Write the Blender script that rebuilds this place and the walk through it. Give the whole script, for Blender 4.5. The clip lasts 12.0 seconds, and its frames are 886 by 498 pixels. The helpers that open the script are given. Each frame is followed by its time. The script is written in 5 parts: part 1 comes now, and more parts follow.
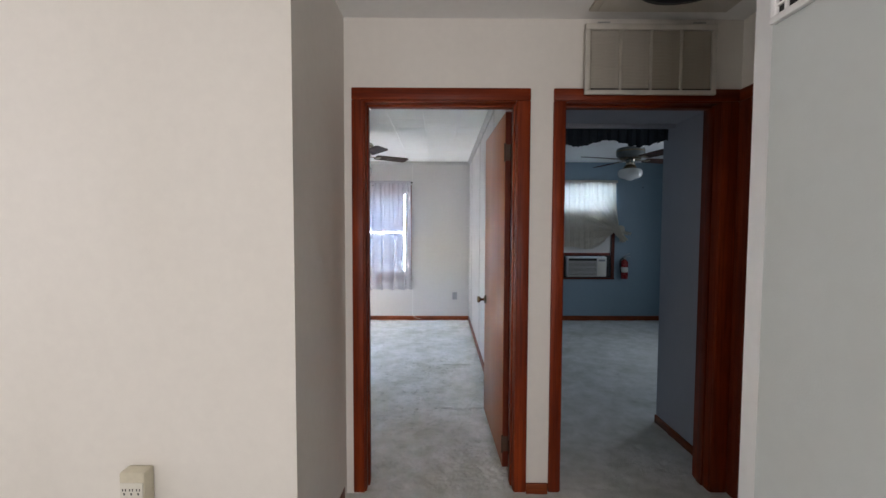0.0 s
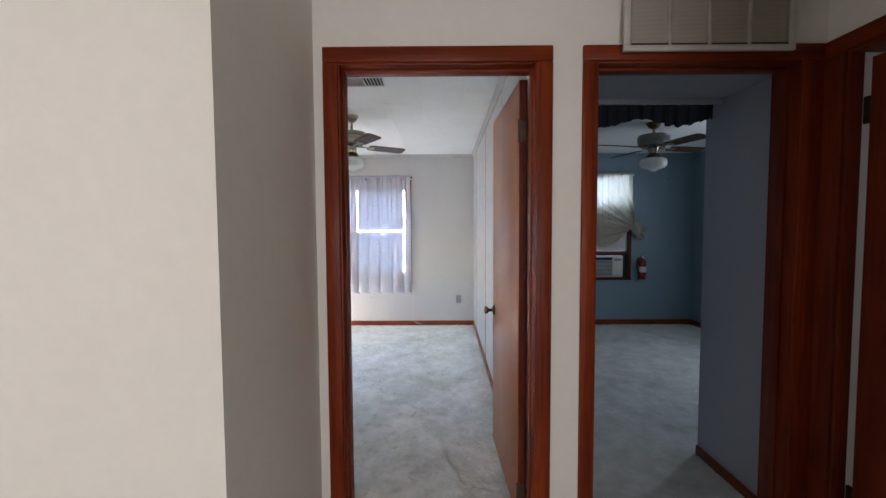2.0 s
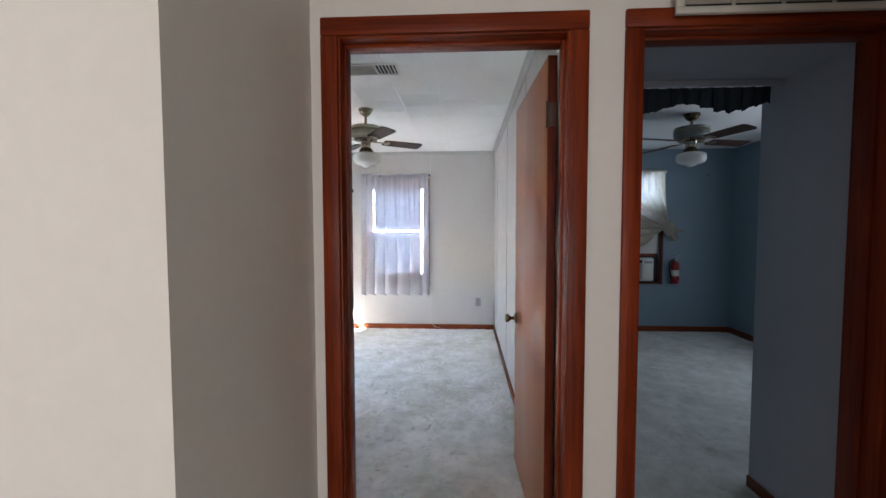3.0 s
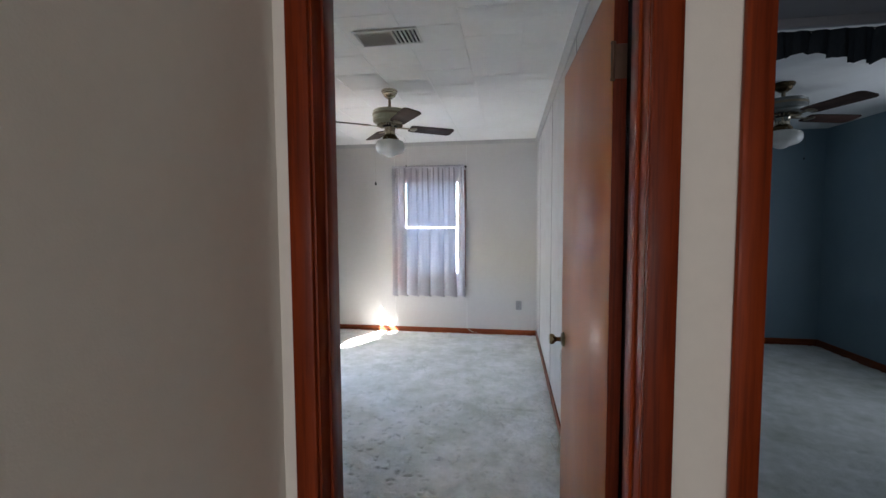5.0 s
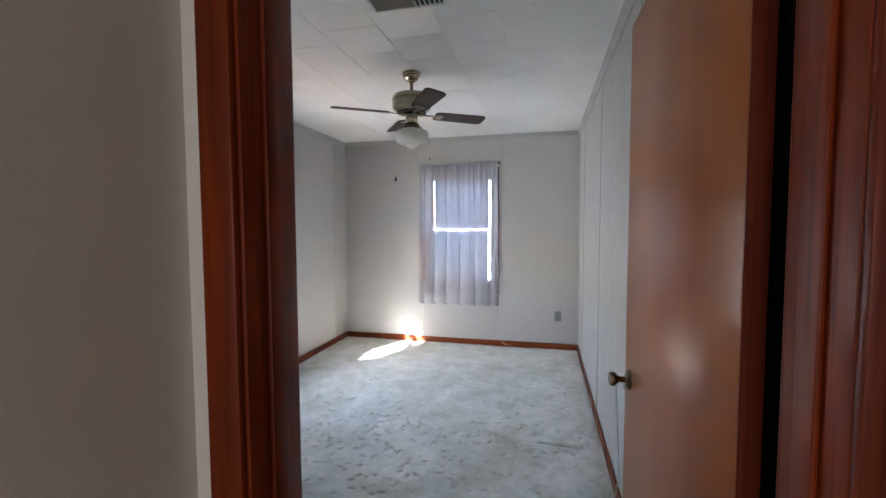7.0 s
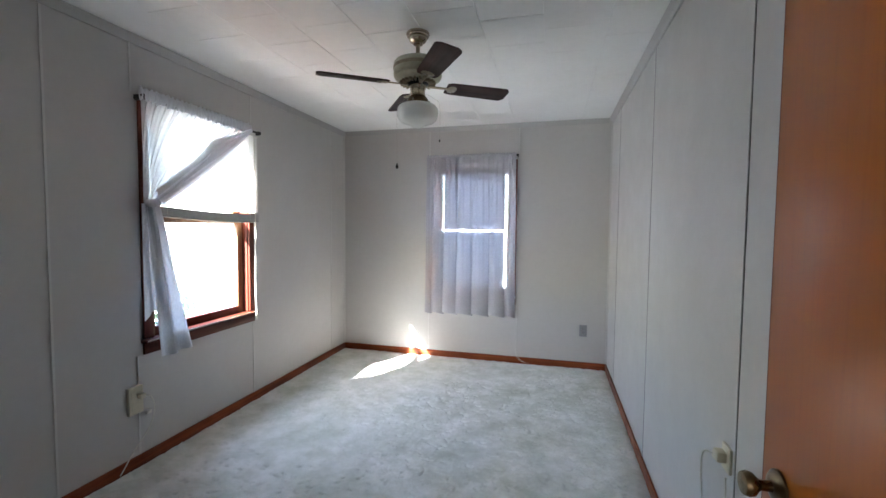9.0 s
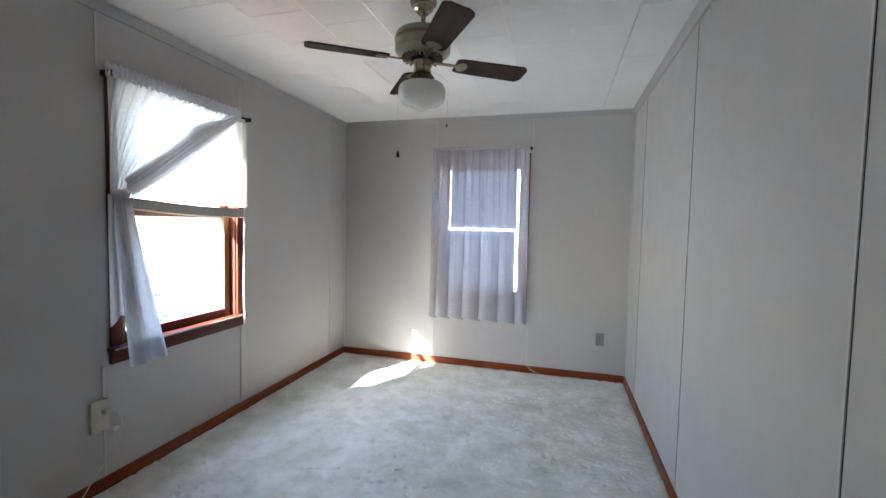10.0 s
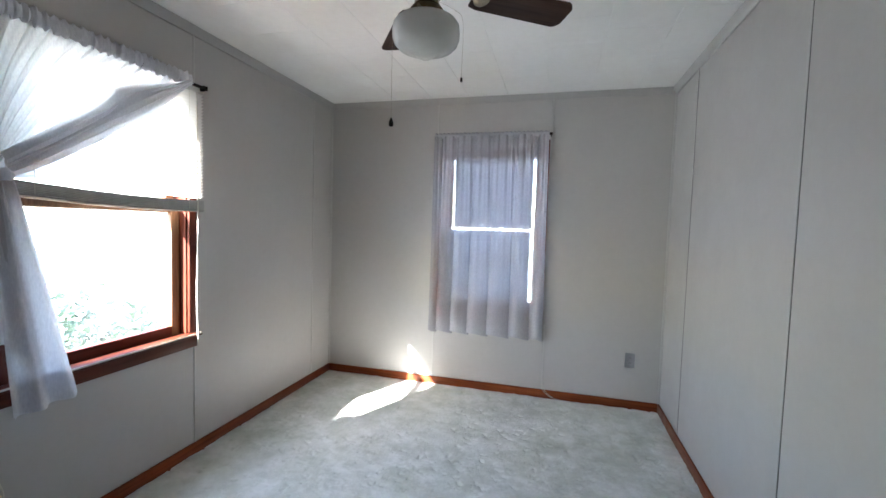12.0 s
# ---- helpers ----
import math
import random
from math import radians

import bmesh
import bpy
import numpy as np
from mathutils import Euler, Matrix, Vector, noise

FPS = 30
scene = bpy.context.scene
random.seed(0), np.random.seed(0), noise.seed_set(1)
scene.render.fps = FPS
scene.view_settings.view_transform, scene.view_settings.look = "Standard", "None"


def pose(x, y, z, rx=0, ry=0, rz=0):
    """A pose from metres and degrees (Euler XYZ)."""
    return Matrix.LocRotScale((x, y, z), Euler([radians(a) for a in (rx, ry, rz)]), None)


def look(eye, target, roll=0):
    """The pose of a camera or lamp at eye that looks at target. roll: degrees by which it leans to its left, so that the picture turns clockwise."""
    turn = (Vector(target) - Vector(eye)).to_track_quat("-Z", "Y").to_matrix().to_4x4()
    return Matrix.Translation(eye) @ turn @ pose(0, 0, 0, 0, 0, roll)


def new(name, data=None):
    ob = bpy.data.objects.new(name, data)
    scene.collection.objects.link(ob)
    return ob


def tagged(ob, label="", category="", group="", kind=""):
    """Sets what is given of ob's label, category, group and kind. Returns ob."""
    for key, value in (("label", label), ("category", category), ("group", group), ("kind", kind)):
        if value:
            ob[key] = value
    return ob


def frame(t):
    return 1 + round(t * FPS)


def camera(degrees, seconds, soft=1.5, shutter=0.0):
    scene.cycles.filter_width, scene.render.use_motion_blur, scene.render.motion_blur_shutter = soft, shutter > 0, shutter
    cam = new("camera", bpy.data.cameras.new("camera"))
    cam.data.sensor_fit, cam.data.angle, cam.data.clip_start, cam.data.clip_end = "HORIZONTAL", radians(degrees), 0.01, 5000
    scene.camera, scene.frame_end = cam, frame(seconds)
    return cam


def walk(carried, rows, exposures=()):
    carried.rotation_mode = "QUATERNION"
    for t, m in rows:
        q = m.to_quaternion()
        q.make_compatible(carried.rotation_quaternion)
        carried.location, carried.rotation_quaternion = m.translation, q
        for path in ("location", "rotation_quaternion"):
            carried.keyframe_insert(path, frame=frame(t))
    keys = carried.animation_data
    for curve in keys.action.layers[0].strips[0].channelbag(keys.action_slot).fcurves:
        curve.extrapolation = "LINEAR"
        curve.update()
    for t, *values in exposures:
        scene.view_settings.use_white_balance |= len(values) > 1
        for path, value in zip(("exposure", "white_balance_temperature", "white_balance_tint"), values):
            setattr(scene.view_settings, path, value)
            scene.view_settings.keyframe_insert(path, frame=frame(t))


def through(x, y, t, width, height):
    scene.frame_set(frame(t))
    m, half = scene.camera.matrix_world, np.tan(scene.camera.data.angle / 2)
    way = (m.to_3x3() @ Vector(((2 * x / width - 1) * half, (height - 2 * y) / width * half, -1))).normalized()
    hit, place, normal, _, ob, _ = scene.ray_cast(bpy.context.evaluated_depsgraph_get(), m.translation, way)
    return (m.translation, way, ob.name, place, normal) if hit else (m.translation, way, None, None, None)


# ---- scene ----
cam = camera(92.9, 12.0)
PATH = [
    (0, (0.016, -0.253, 1.395), (0.025, 1.745, 1.3), 0.2),
    (0.5, (0.026, -0.142, 1.404), (0.031, 1.855, 1.3), -0.1),
    (1, (0.025, -0.024, 1.397), (0.032, 1.973, 1.291), -0.3),
    (1.5, (0.036, 0.095, 1.396), (0.035, 2.092, 1.289), -0.4),
    (2, (0.041, 0.221, 1.4), (0.03, 2.218, 1.294), -0.3),
    (2.5, (0.052, 0.339, 1.393), (0.005, 2.336, 1.292), -0.0),
    (3, (0.059, 0.459, 1.391), (-0.049, 2.454, 1.288), -0.1),
    (5, (0.102, 0.928, 1.4), (-0.206, 2.9, 1.276), -0.3),
    (5.5, (0.099, 1.039, 1.395), (-0.253, 3.004, 1.277), -0.3),
    (6, (0.094, 1.16, 1.398), (-0.301, 3.118, 1.284), -0.4),
    (6.5, (0.086, 1.257, 1.389), (-0.349, 3.207, 1.28), -0.2),
    (7, (0.067, 1.374, 1.389), (-0.398, 3.316, 1.278), -0.2),
    (9, (-0.087, 1.93, 1.371), (-0.588, 3.863, 1.268), 0.5),
    (9.5, (-0.122, 2.076, 1.367), (-0.641, 4.005, 1.263), 0.9),
    (10, (-0.163, 2.227, 1.367), (-0.693, 4.152, 1.257), 1.2),
    (10.5, (-0.217, 2.377, 1.367), (-0.739, 4.304, 1.254), 1.5),
    (11, (-0.272, 2.518, 1.366), (-0.78, 4.449, 1.252), 1.6),
    (11.5, (-0.326, 2.667, 1.356), (-0.832, 4.599, 1.247), 1.5),
    (12, (-0.375, 2.8, 1.358), (-0.887, 4.73, 1.247), 1.7),
]

EXPOSURE = 5.16
walk(cam, [(t, look(eye, target, roll)) for t, eye, target, roll in PATH],
     [(0.0, EXPOSURE, 6090, 15), (3.0, EXPOSURE, 6090, 15), (5.0, EXPOSURE - 0.36, 6090, 14), (7.0, EXPOSURE - 0.42, 6090, 14),
      (9.0, EXPOSURE - 0.49, 6090, 13), (12.0, EXPOSURE - 0.63, 6090, 12)])

# ---- daylight ----
SUN_WAY = Vector((0.45, 0.90, -0.65)).normalized()
world = bpy.data.worlds.new("sky")
scene.world = world
world.use_nodes = True
sky = world.node_tree.nodes.new("ShaderNodeTexSky")
sky.sky_type = "NISHITA"
sky.sun_disc = False
sky.sun_elevation = math.asin(-SUN_WAY.z)
sky.sun_rotation = math.atan2(-SUN_WAY.x, -SUN_WAY.y)
world.node_tree.nodes["Background"].inputs["Strength"].default_value = 0.15
world.node_tree.links.new(sky.outputs[0], world.node_tree.nodes["Background"].inputs["Color"])

sun = new("sun", bpy.data.lights.new("sun", "SUN"))
sun.data.energy, sun.data.angle, sun.data.color = 5.0, radians(1.0), (1.0, 0.955, 0.88)
sun.matrix_world = look((-6, -8, 7), Vector((-6, -8, 7)) + SUN_WAY)


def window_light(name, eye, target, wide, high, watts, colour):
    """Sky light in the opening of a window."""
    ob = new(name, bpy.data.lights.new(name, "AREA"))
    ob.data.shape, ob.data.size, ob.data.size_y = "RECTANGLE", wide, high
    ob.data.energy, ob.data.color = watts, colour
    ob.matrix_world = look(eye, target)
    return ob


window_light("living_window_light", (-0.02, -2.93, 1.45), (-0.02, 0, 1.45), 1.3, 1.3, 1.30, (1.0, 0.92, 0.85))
window_light("living_side_window_light", (-3.43, 0.35, 1.45), (0.8, 0.40, 1.3), 1.0, 1.3, 0.50, (1.0, 0.95, 0.92))
low_sky = window_light("west_window_light", (-2.50, 4.33, 1.07), (-1.62, 4.80, 0.45), 0.70, 0.60, 0.19, (0.93, 0.97, 1.0))
low_sky.data.spread = radians(115)
window_light("side_window_light", (3.58, 4.3, 1.45), (0, 4.3, 1.2), 0.7, 1.2, 0.31, (0.85, 0.93, 1.0))
window_light("bath_window_light", (2.4, 1.04, 1.6), (2.4, 3, 1.5), 0.5, 0.6, 0.011, (0.95, 0.98, 1.0))

# ---- materials ----


class Nodes:
    """A short way to write node materials."""

    def __init__(self, name):
        self.mat = bpy.data.materials.new(name)
        self.mat.use_nodes = True
        self.tree = self.mat.node_tree
        self.bsdf = self.tree.nodes["Principled BSDF"]
        self.coord = self.tree.nodes.new("ShaderNodeTexCoord").outputs["Object"]

    def add(self, kind, **inputs):
        n = self.tree.nodes.new(kind)
        for key, value in inputs.items():
            self.put(n.inputs[key.replace("_", " ")], value)
        return n

    def put(self, socket, value):
        if isinstance(value, bpy.types.NodeSocket):
            self.tree.links.new(value, socket)
        else:
            socket.default_value = value

    def noise(self, scale, detail=4.0, stretch=(1, 1, 1), rough=0.55):
        m = self.add("ShaderNodeMapping", Vector=self.coord, Scale=stretch)
        return self.add("ShaderNodeTexNoise", Vector=m.outputs[0], Scale=scale, Detail=detail, Roughness=rough).outputs["Fac"]

    def ramp(self, fac, *stops):
        n = self.add("ShaderNodeValToRGB", Fac=fac)
        while len(n.color_ramp.elements) < len(stops):
            n.color_ramp.elements.new(0.5)
        for e, (at, c) in zip(n.color_ramp.elements, stops):
            e.position, e.color = at, (*c, 1) if len(c) == 3 else c
        return n.outputs[0]

    def mix(self, fac, a, b, how="MIX"):
        n = self.tree.nodes.new("ShaderNodeMix")
        n.data_type, n.blend_type = "RGBA", how
        self.put(n.inputs[0], fac), self.put(n.inputs[6], a), self.put(n.inputs[7], b)
        return n.outputs[2]

    def bump(self, height, strength, distance):
        return self.add("ShaderNodeBump", Height=height, Strength=strength, Distance=distance).outputs[0]

    def finish(self, **inputs):
        for key, value in inputs.items():
            self.put(self.bsdf.inputs[key.replace("_", " ")], value)
        return self.mat


def rgba(c):
    return (*c, 1.0)


def paint(name, colour, rough=0.6, dirt=0.06, grain=0.15, streak=(1, 1, 0.35)):
    """Rolled wall paint, with faint stains and a slight orange peel."""
    n = Nodes(name)
    stain = n.ramp(n.noise(1.3, 5.0, streak), (0.35, (1, 1, 1)), (0.75, (1 - dirt, 1 - dirt * 1.1, 1 - dirt * 1.4)))
    speck = n.ramp(n.noise(26.0, 3.0), (0.3, (0.97, 0.97, 0.97)), (0.7, (1, 1, 1)))
    c = n.mix(1.0, n.mix(1.0, rgba(colour), stain, "MULTIPLY"), speck, "MULTIPLY")
    return n.finish(Base_Color=c, Roughness=n.ramp(n.noise(6.0), (0.3, (rough - 0.08,) * 3), (0.7, (rough + 0.08,) * 3)),
                    Normal=n.bump(n.noise(220.0, 2.0), grain, 0.002))


def wood(name, axis, light, dark, rough=0.42, coat=0.10, tight=1.0):
    """Stained, varnished wood with its grain along one axis."""
    n = Nodes(name)
    s = [9.0 * tight] * 3
    s["xyz".index(axis)] = 0.5
    fine = [60.0 * tight] * 3
    fine["xyz".index(axis)] = 2.0
    broad = n.ramp(n.noise(1.6, 5.0, s, 0.6), (0.3, dark), (0.7, light))
    pores = n.ramp(n.noise(1.8, 3.0, fine), (0.36, (0.72, 0.68, 0.66)), (0.52, (1, 1, 1)))
    cloud = n.ramp(n.noise(2.2, 3.0), (0.3, (0.78, 0.76, 0.74)), (0.7, (1.08, 1.06, 1.04)))
    c = n.mix(1.0, n.mix(1.0, broad, pores, "MULTIPLY"), cloud, "MULTIPLY")
    return n.finish(Base_Color=c, Roughness=n.ramp(n.noise(7.0), (0.3, (rough - 0.06,) * 3), (0.7, (rough + 0.1,) * 3)),
                    Specular_IOR_Level=0.2, Coat_Weight=coat * 0.25, Coat_Roughness=0.18, Normal=n.bump(n.noise(1.8, 3.0, fine), 0.18, 0.001))


def plain(name, colour, rough=0.45, metal=0.0, wear=0.12, scale=40.0, **more):
    """Plastic, enamel or metal with a little uneven wear."""
    n = Nodes(name)
    w = n.ramp(n.noise(scale, 4.0), (0.3, (1 - wear, 1 - wear, 1 - wear)), (0.7, (1, 1, 1)))
    return n.finish(Base_Color=n.mix(1.0, rgba(colour), w, "MULTIPLY"), Metallic=metal,
                    Roughness=n.ramp(n.noise(scale * 0.6), (0.3, (max(rough - 0.06, 0.04),) * 3), (0.7, (rough + 0.08,) * 3)), **more)


def sheer(name, colour, clear, weave=900.0, through=0.5):
    """Thin cloth that lets light through: open weave, with scattered light from both sides."""
    n = Nodes(name)
    threads = n.ramp(n.noise(weave * 0.2, 2.0, (1, 1, 0.25)), (0.3, (0.86, 0.86, 0.87)), (0.7, (1, 1, 1)))
    c = n.mix(1.0, rgba(colour), threads, "MULTIPLY")
    d = n.add("ShaderNodeBsdfDiffuse", Color=c)
    t = n.add("ShaderNodeBsdfTranslucent", Color=c)
    both = n.add("ShaderNodeMixShader", Fac=through)
    n.put(both.inputs[1], d.outputs[0]), n.put(both.inputs[2], t.outputs[0])
    hole = n.add("ShaderNodeBsdfTransparent")
    m = n.add("ShaderNodeMixShader", Fac=clear)
    n.put(m.inputs[1], both.outputs[0]), n.put(m.inputs[2], hole.outputs[0])
    n.tree.links.new(m.outputs[0], n.tree.nodes["Material Output"].inputs["Surface"])
    return n.mat


def pane_glass(name):
    n = Nodes(name)
    clear = n.add("ShaderNodeBsdfTransparent", Color=(0.96, 0.98, 0.97, 1))
    gloss = n.add("ShaderNodeBsdfGlossy", Roughness=0.02)
    m = n.add("ShaderNodeMixShader", Fac=0.05)
    n.put(m.inputs[1], clear.outputs[0]), n.put(m.inputs[2], gloss.outputs[0])
    film = n.ramp(n.noise(5.0, 4.0), (0.3, (0.005,) * 3), (0.7, (0.015,) * 3))
    dust = n.add("ShaderNodeBsdfTranslucent", Color=(0.85, 0.87, 0.88, 1))
    dusty = n.add("ShaderNodeMixShader", Fac=film)
    n.put(dusty.inputs[1], m.outputs[0]), n.put(dusty.inputs[2], dust.outputs[0])
    n.tree.links.new(dusty.outputs[0], n.tree.nodes["Material Output"].inputs["Surface"])
    return n.mat


def veneer():
    """Smooth satin veneer with a broad faint figure."""
    n = Nodes("door_veneer")
    broad = n.ramp(n.noise(1.1, 3.0, (3, 3, 0.35)), (0.3, (0.30, 0.074, 0.0075)), (0.7, (0.42, 0.118, 0.012)))
    pores = n.ramp(n.noise(1.6, 2.0, (90, 90, 2.5)), (0.34, (0.95, 0.94, 0.93)), (0.5, (1, 1, 1)))
    return n.finish(Base_Color=n.mix(1.0, broad, pores, "MULTIPLY"), Roughness=0.32, Specular_IOR_Level=0.16, Coat_Weight=0.12, Coat_Roughness=0.16,
                    Normal=n.bump(n.noise(1.0, 2.0, (1.5, 1.5, 16)), 0.10, 0.004))


RED, DEEP = (0.29, 0.044, 0.0065), (0.10, 0.013, 0.003)
M = {
    "cream": paint("cream_paint", (0.80, 0.763, 0.703)),
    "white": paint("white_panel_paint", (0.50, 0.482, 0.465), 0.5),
    "grey": paint("grey_green_paint", (0.52, 0.55, 0.535), 0.55),
    "blue": paint("blue_paint", (0.225, 0.315, 0.38), 0.5, 0.10),
    "greyblue": paint("grey_blue_paint", (0.42, 0.445, 0.52), 0.5, 0.08),
    "ceiling": paint("ceiling_tile_paint", (0.90, 0.90, 0.89), 0.75, 0.07, 0.35, (1, 1, 1)),
    "batten": paint("panel_batten_paint", (0.56, 0.55, 0.53), 0.45, 0.05, 0.05),
    "crown": paint("grey_moulding_paint", (0.45, 0.44, 0.43), 0.5),
    "trim": paint("white_trim_paint", (0.80, 0.795, 0.78), 0.4, 0.05, 0.05),
    "wood_x": wood("mahogany_stain_along_x", "x", RED, DEEP),
    "wood_y": wood("mahogany_stain_along_y", "y", RED, DEEP),
    "wood_z": wood("mahogany_stain_along_z", "z", RED, DEEP),
    "base_x": wood("baseboard_stain_along_x", "x", (0.29, 0.074, 0.021), (0.165, 0.036, 0.011), 0.4, 0.2),
    "base_y": wood("baseboard_stain_along_y", "y", (0.29, 0.074, 0.021), (0.165, 0.036, 0.011), 0.4, 0.2),
    "door": veneer(),
    "sash": wood("natural_sash_wood", "z", (0.20, 0.105, 0.052), (0.12, 0.060, 0.030)),
    "win_y": wood("window_stain_along_y", "y", (0.135, 0.030, 0.013), (0.07, 0.014, 0.008), 0.5),
    "win_z": wood("window_stain_along_z", "z", (0.135, 0.030, 0.013), (0.07, 0.014, 0.008), 0.5),
    # near black that stands for the shade behind the open door
    "gap_shade": wood("near_black_gap_shade", "z", (0.018, 0.015, 0.017), (0.010, 0.009, 0.011), 0.8, 0.0),
    # the white slats' backlit shade is put into this grey
    "stack": plain("backlit_grey_slats", (0.40, 0.39, 0.37), 0.5, 0.0, 0.15),
    "edge": wood("door_edge_stain", "z", (0.20, 0.036, 0.012), (0.11, 0.018, 0.007)),
    "brass": plain("aged_brass", (0.33, 0.28, 0.20), 0.32, 1.0, 0.25),
    "bright_brass": plain("polished_brass", (0.58, 0.51, 0.40), 0.2, 1.0, 0.25),
    "bronze": plain("dark_antique_bronze", (0.16, 0.115, 0.065), 0.35, 1.0, 0.3),
    "iron": plain("black_iron", (0.02, 0.018, 0.016), 0.45, 0.6),
    "hinge": plain("dull_brown_hinge", (0.10, 0.055, 0.035), 0.5, 0.3),
    "knob": plain("antique_bronze_knob", (0.25, 0.18, 0.10), 0.26, 1.0, 0.3),
    "grille_frame": plain("dirty_white_enamel", (0.62, 0.585, 0.51), 0.5, 0.0, 0.2, 9.0),
    "steel": plain("dull_steel", (0.45, 0.45, 0.44), 0.35, 1.0),
    "housing": plain("antique_cream_enamel", (0.47, 0.45, 0.33), 0.38, 0.15, 0.2, 25.0),
    "housing_dark": plain("aged_pewter_enamel", (0.22, 0.23, 0.22), 0.35, 0.4, 0.2, 25.0),
    "blade": wood("dark_blade_wood", "x", (0.075, 0.038, 0.028), (0.032, 0.016, 0.013), 0.5, 0.05),
    "beige": plain("beige_plastic", (0.62, 0.57, 0.43), 0.45, 0.0, 0.1),
    "ivory": plain("ivory_plastic", (0.70, 0.67, 0.58), 0.4, 0.0, 0.08),
    "greyplate": plain("grey_plate", (0.27, 0.27, 0.28), 0.4, 0.0, 0.08),
    "dark": plain("dark_slot", (0.015, 0.014, 0.013), 0.7),
    "cord": plain("off_white_cord", (0.62, 0.60, 0.53), 0.5),
    "red": plain("red_enamel", (0.26, 0.012, 0.012), 0.25, 0.0, 0.15),
    "label": plain("pale_label", (0.66, 0.64, 0.58), 0.5),
    "acbody": plain("aged_white_plastic", (0.62, 0.61, 0.57), 0.45, 0.0, 0.1),
    "louver": plain("dusty_beige_enamel", (0.50, 0.46, 0.39), 0.6, 0.0, 0.25, 12.0),
    "louver_brown": plain("dust_browned_enamel", (0.44, 0.395, 0.315), 0.7, 0.0, 0.3, 8.0),
    "fan_metal": plain("sooty_fan_metal", (0.035, 0.04, 0.05), 0.4, 0.7),
    "board": sheer("pale_insulation_board", (0.44, 0.44, 0.48), 0.0, 100.0),
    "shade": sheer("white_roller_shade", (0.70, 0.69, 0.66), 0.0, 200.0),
    "blind": sheer("white_blind_slat", (0.80, 0.79, 0.75), 0.0, 50.0),
    "sheer": sheer("sheer_white_cloth", (0.80, 0.80, 0.82), 0.24),
    "sheer_back": sheer("greyish_sheer_cloth", (0.74, 0.74, 0.78), 0.40, 900.0, 0.32),
    "sheer_thin": sheer("thin_sheer_white_cloth", (0.82, 0.82, 0.83), 0.42),
    "sheer_dense": sheer("folded_white_cloth", (0.80, 0.80, 0.83), 0.03, 900.0, 0.25),
    # pale colour that stands for window light on the stool's front edge
    "worn_edge": plain("pale_lit_edge", (0.62, 0.54, 0.46), 0.5, 0.0, 0.25, 30.0),
    "lace": sheer("cream_curtain_cloth", (0.70, 0.65, 0.54), 0.04),
    "valance": sheer("dark_striped_cloth", (0.040, 0.046, 0.052), 0.0),
    "glass": pane_glass("window_glass"),
    "attic": wood("raw_attic_timber", "x", (0.42, 0.22, 0.08), (0.26, 0.12, 0.04), 0.7, 0.0),
}


def globe_glass():
    n = Nodes("milk_glass")
    dust = n.ramp(n.noise(14.0, 4.0), (0.3, (0.84, 0.83, 0.80)), (0.7, (0.92, 0.92, 0.90)))
    glow = n.add("ShaderNodeBsdfTranslucent", Color=dust)
    m = n.add("ShaderNodeMixShader", Fac=0.35)
    n.finish(Base_Color=dust, Roughness=0.2)
    n.put(m.inputs[1], n.bsdf.outputs[0]), n.put(m.inputs[2], glow.outputs[0])
    n.tree.links.new(m.outputs[0], n.tree.nodes["Material Output"].inputs["Surface"])
    return n.mat


M["globe"] = globe_glass()


def carpet_material():
    n = Nodes("grey_green_carpet_pile")
    tufts = n.noise(420.0, 3.0)
    patch = n.ramp(n.noise(2.1, 6.0, rough=0.62), (0.33, (0.67, 0.685, 0.62)), (0.50, (0.82, 0.83, 0.80)), (0.68, (0.91, 0.91, 0.90)))
    pile = n.ramp(n.noise(19.0, 5.0, rough=0.65), (0.32, (0.90, 0.905, 0.89)), (0.60, (1.03, 1.03, 1.025)))
    blotch = n.ramp(n.noise(7.5, 3.0, rough=0.5), (0.36, (0.87, 0.885, 0.85)), (0.62, (1.04, 1.04, 1.04)))
    tip = n.ramp(tufts, (0.25, (0.80, 0.80, 0.80)), (0.7, (1.05, 1.05, 1.05)))
    c = n.mix(1.0, n.mix(1.0, n.mix(1.0, patch, blotch, "MULTIPLY"), pile, "MULTIPLY"), tip, "MULTIPLY")
    first = n.bump(n.noise(55.0, 5.0, rough=0.7), 0.55, 0.012)
    second = n.add("ShaderNodeBump", Height=tufts, Strength=0.6, Distance=0.004, Normal=first).outputs[0]
    return n.finish(Base_Color=c, Roughness=0.95, Sheen_Weight=0.25, Sheen_Roughness=0.5, Normal=second)


M["carpet"] = carpet_material()


def ground_material():
    n = Nodes("pale_sandy_ground")
    c = n.ramp(n.noise(3.0, 8.0, rough=0.7), (0.3, (0.51, 0.52, 0.505)), (0.7, (0.65, 0.66, 0.645)))
    return n.finish(Base_Color=c, Roughness=0.95, Normal=n.bump(n.noise(40.0, 4.0), 0.6, 0.05))


def leaf_material():
    n = Nodes("shrub_leaf")
    r = n.tree.nodes.new("ShaderNodeNewGeometry").outputs["Random Per Island"]
    c = n.ramp(r, (0.0, (0.05, 0.09, 0.06)), (0.6, (0.08, 0.14, 0.09)), (1.0, (0.14, 0.20, 0.14)))
    return n.finish(Base_Color=c, Roughness=0.5)


M["ground"], M["leaf"] = ground_material(), leaf_material()

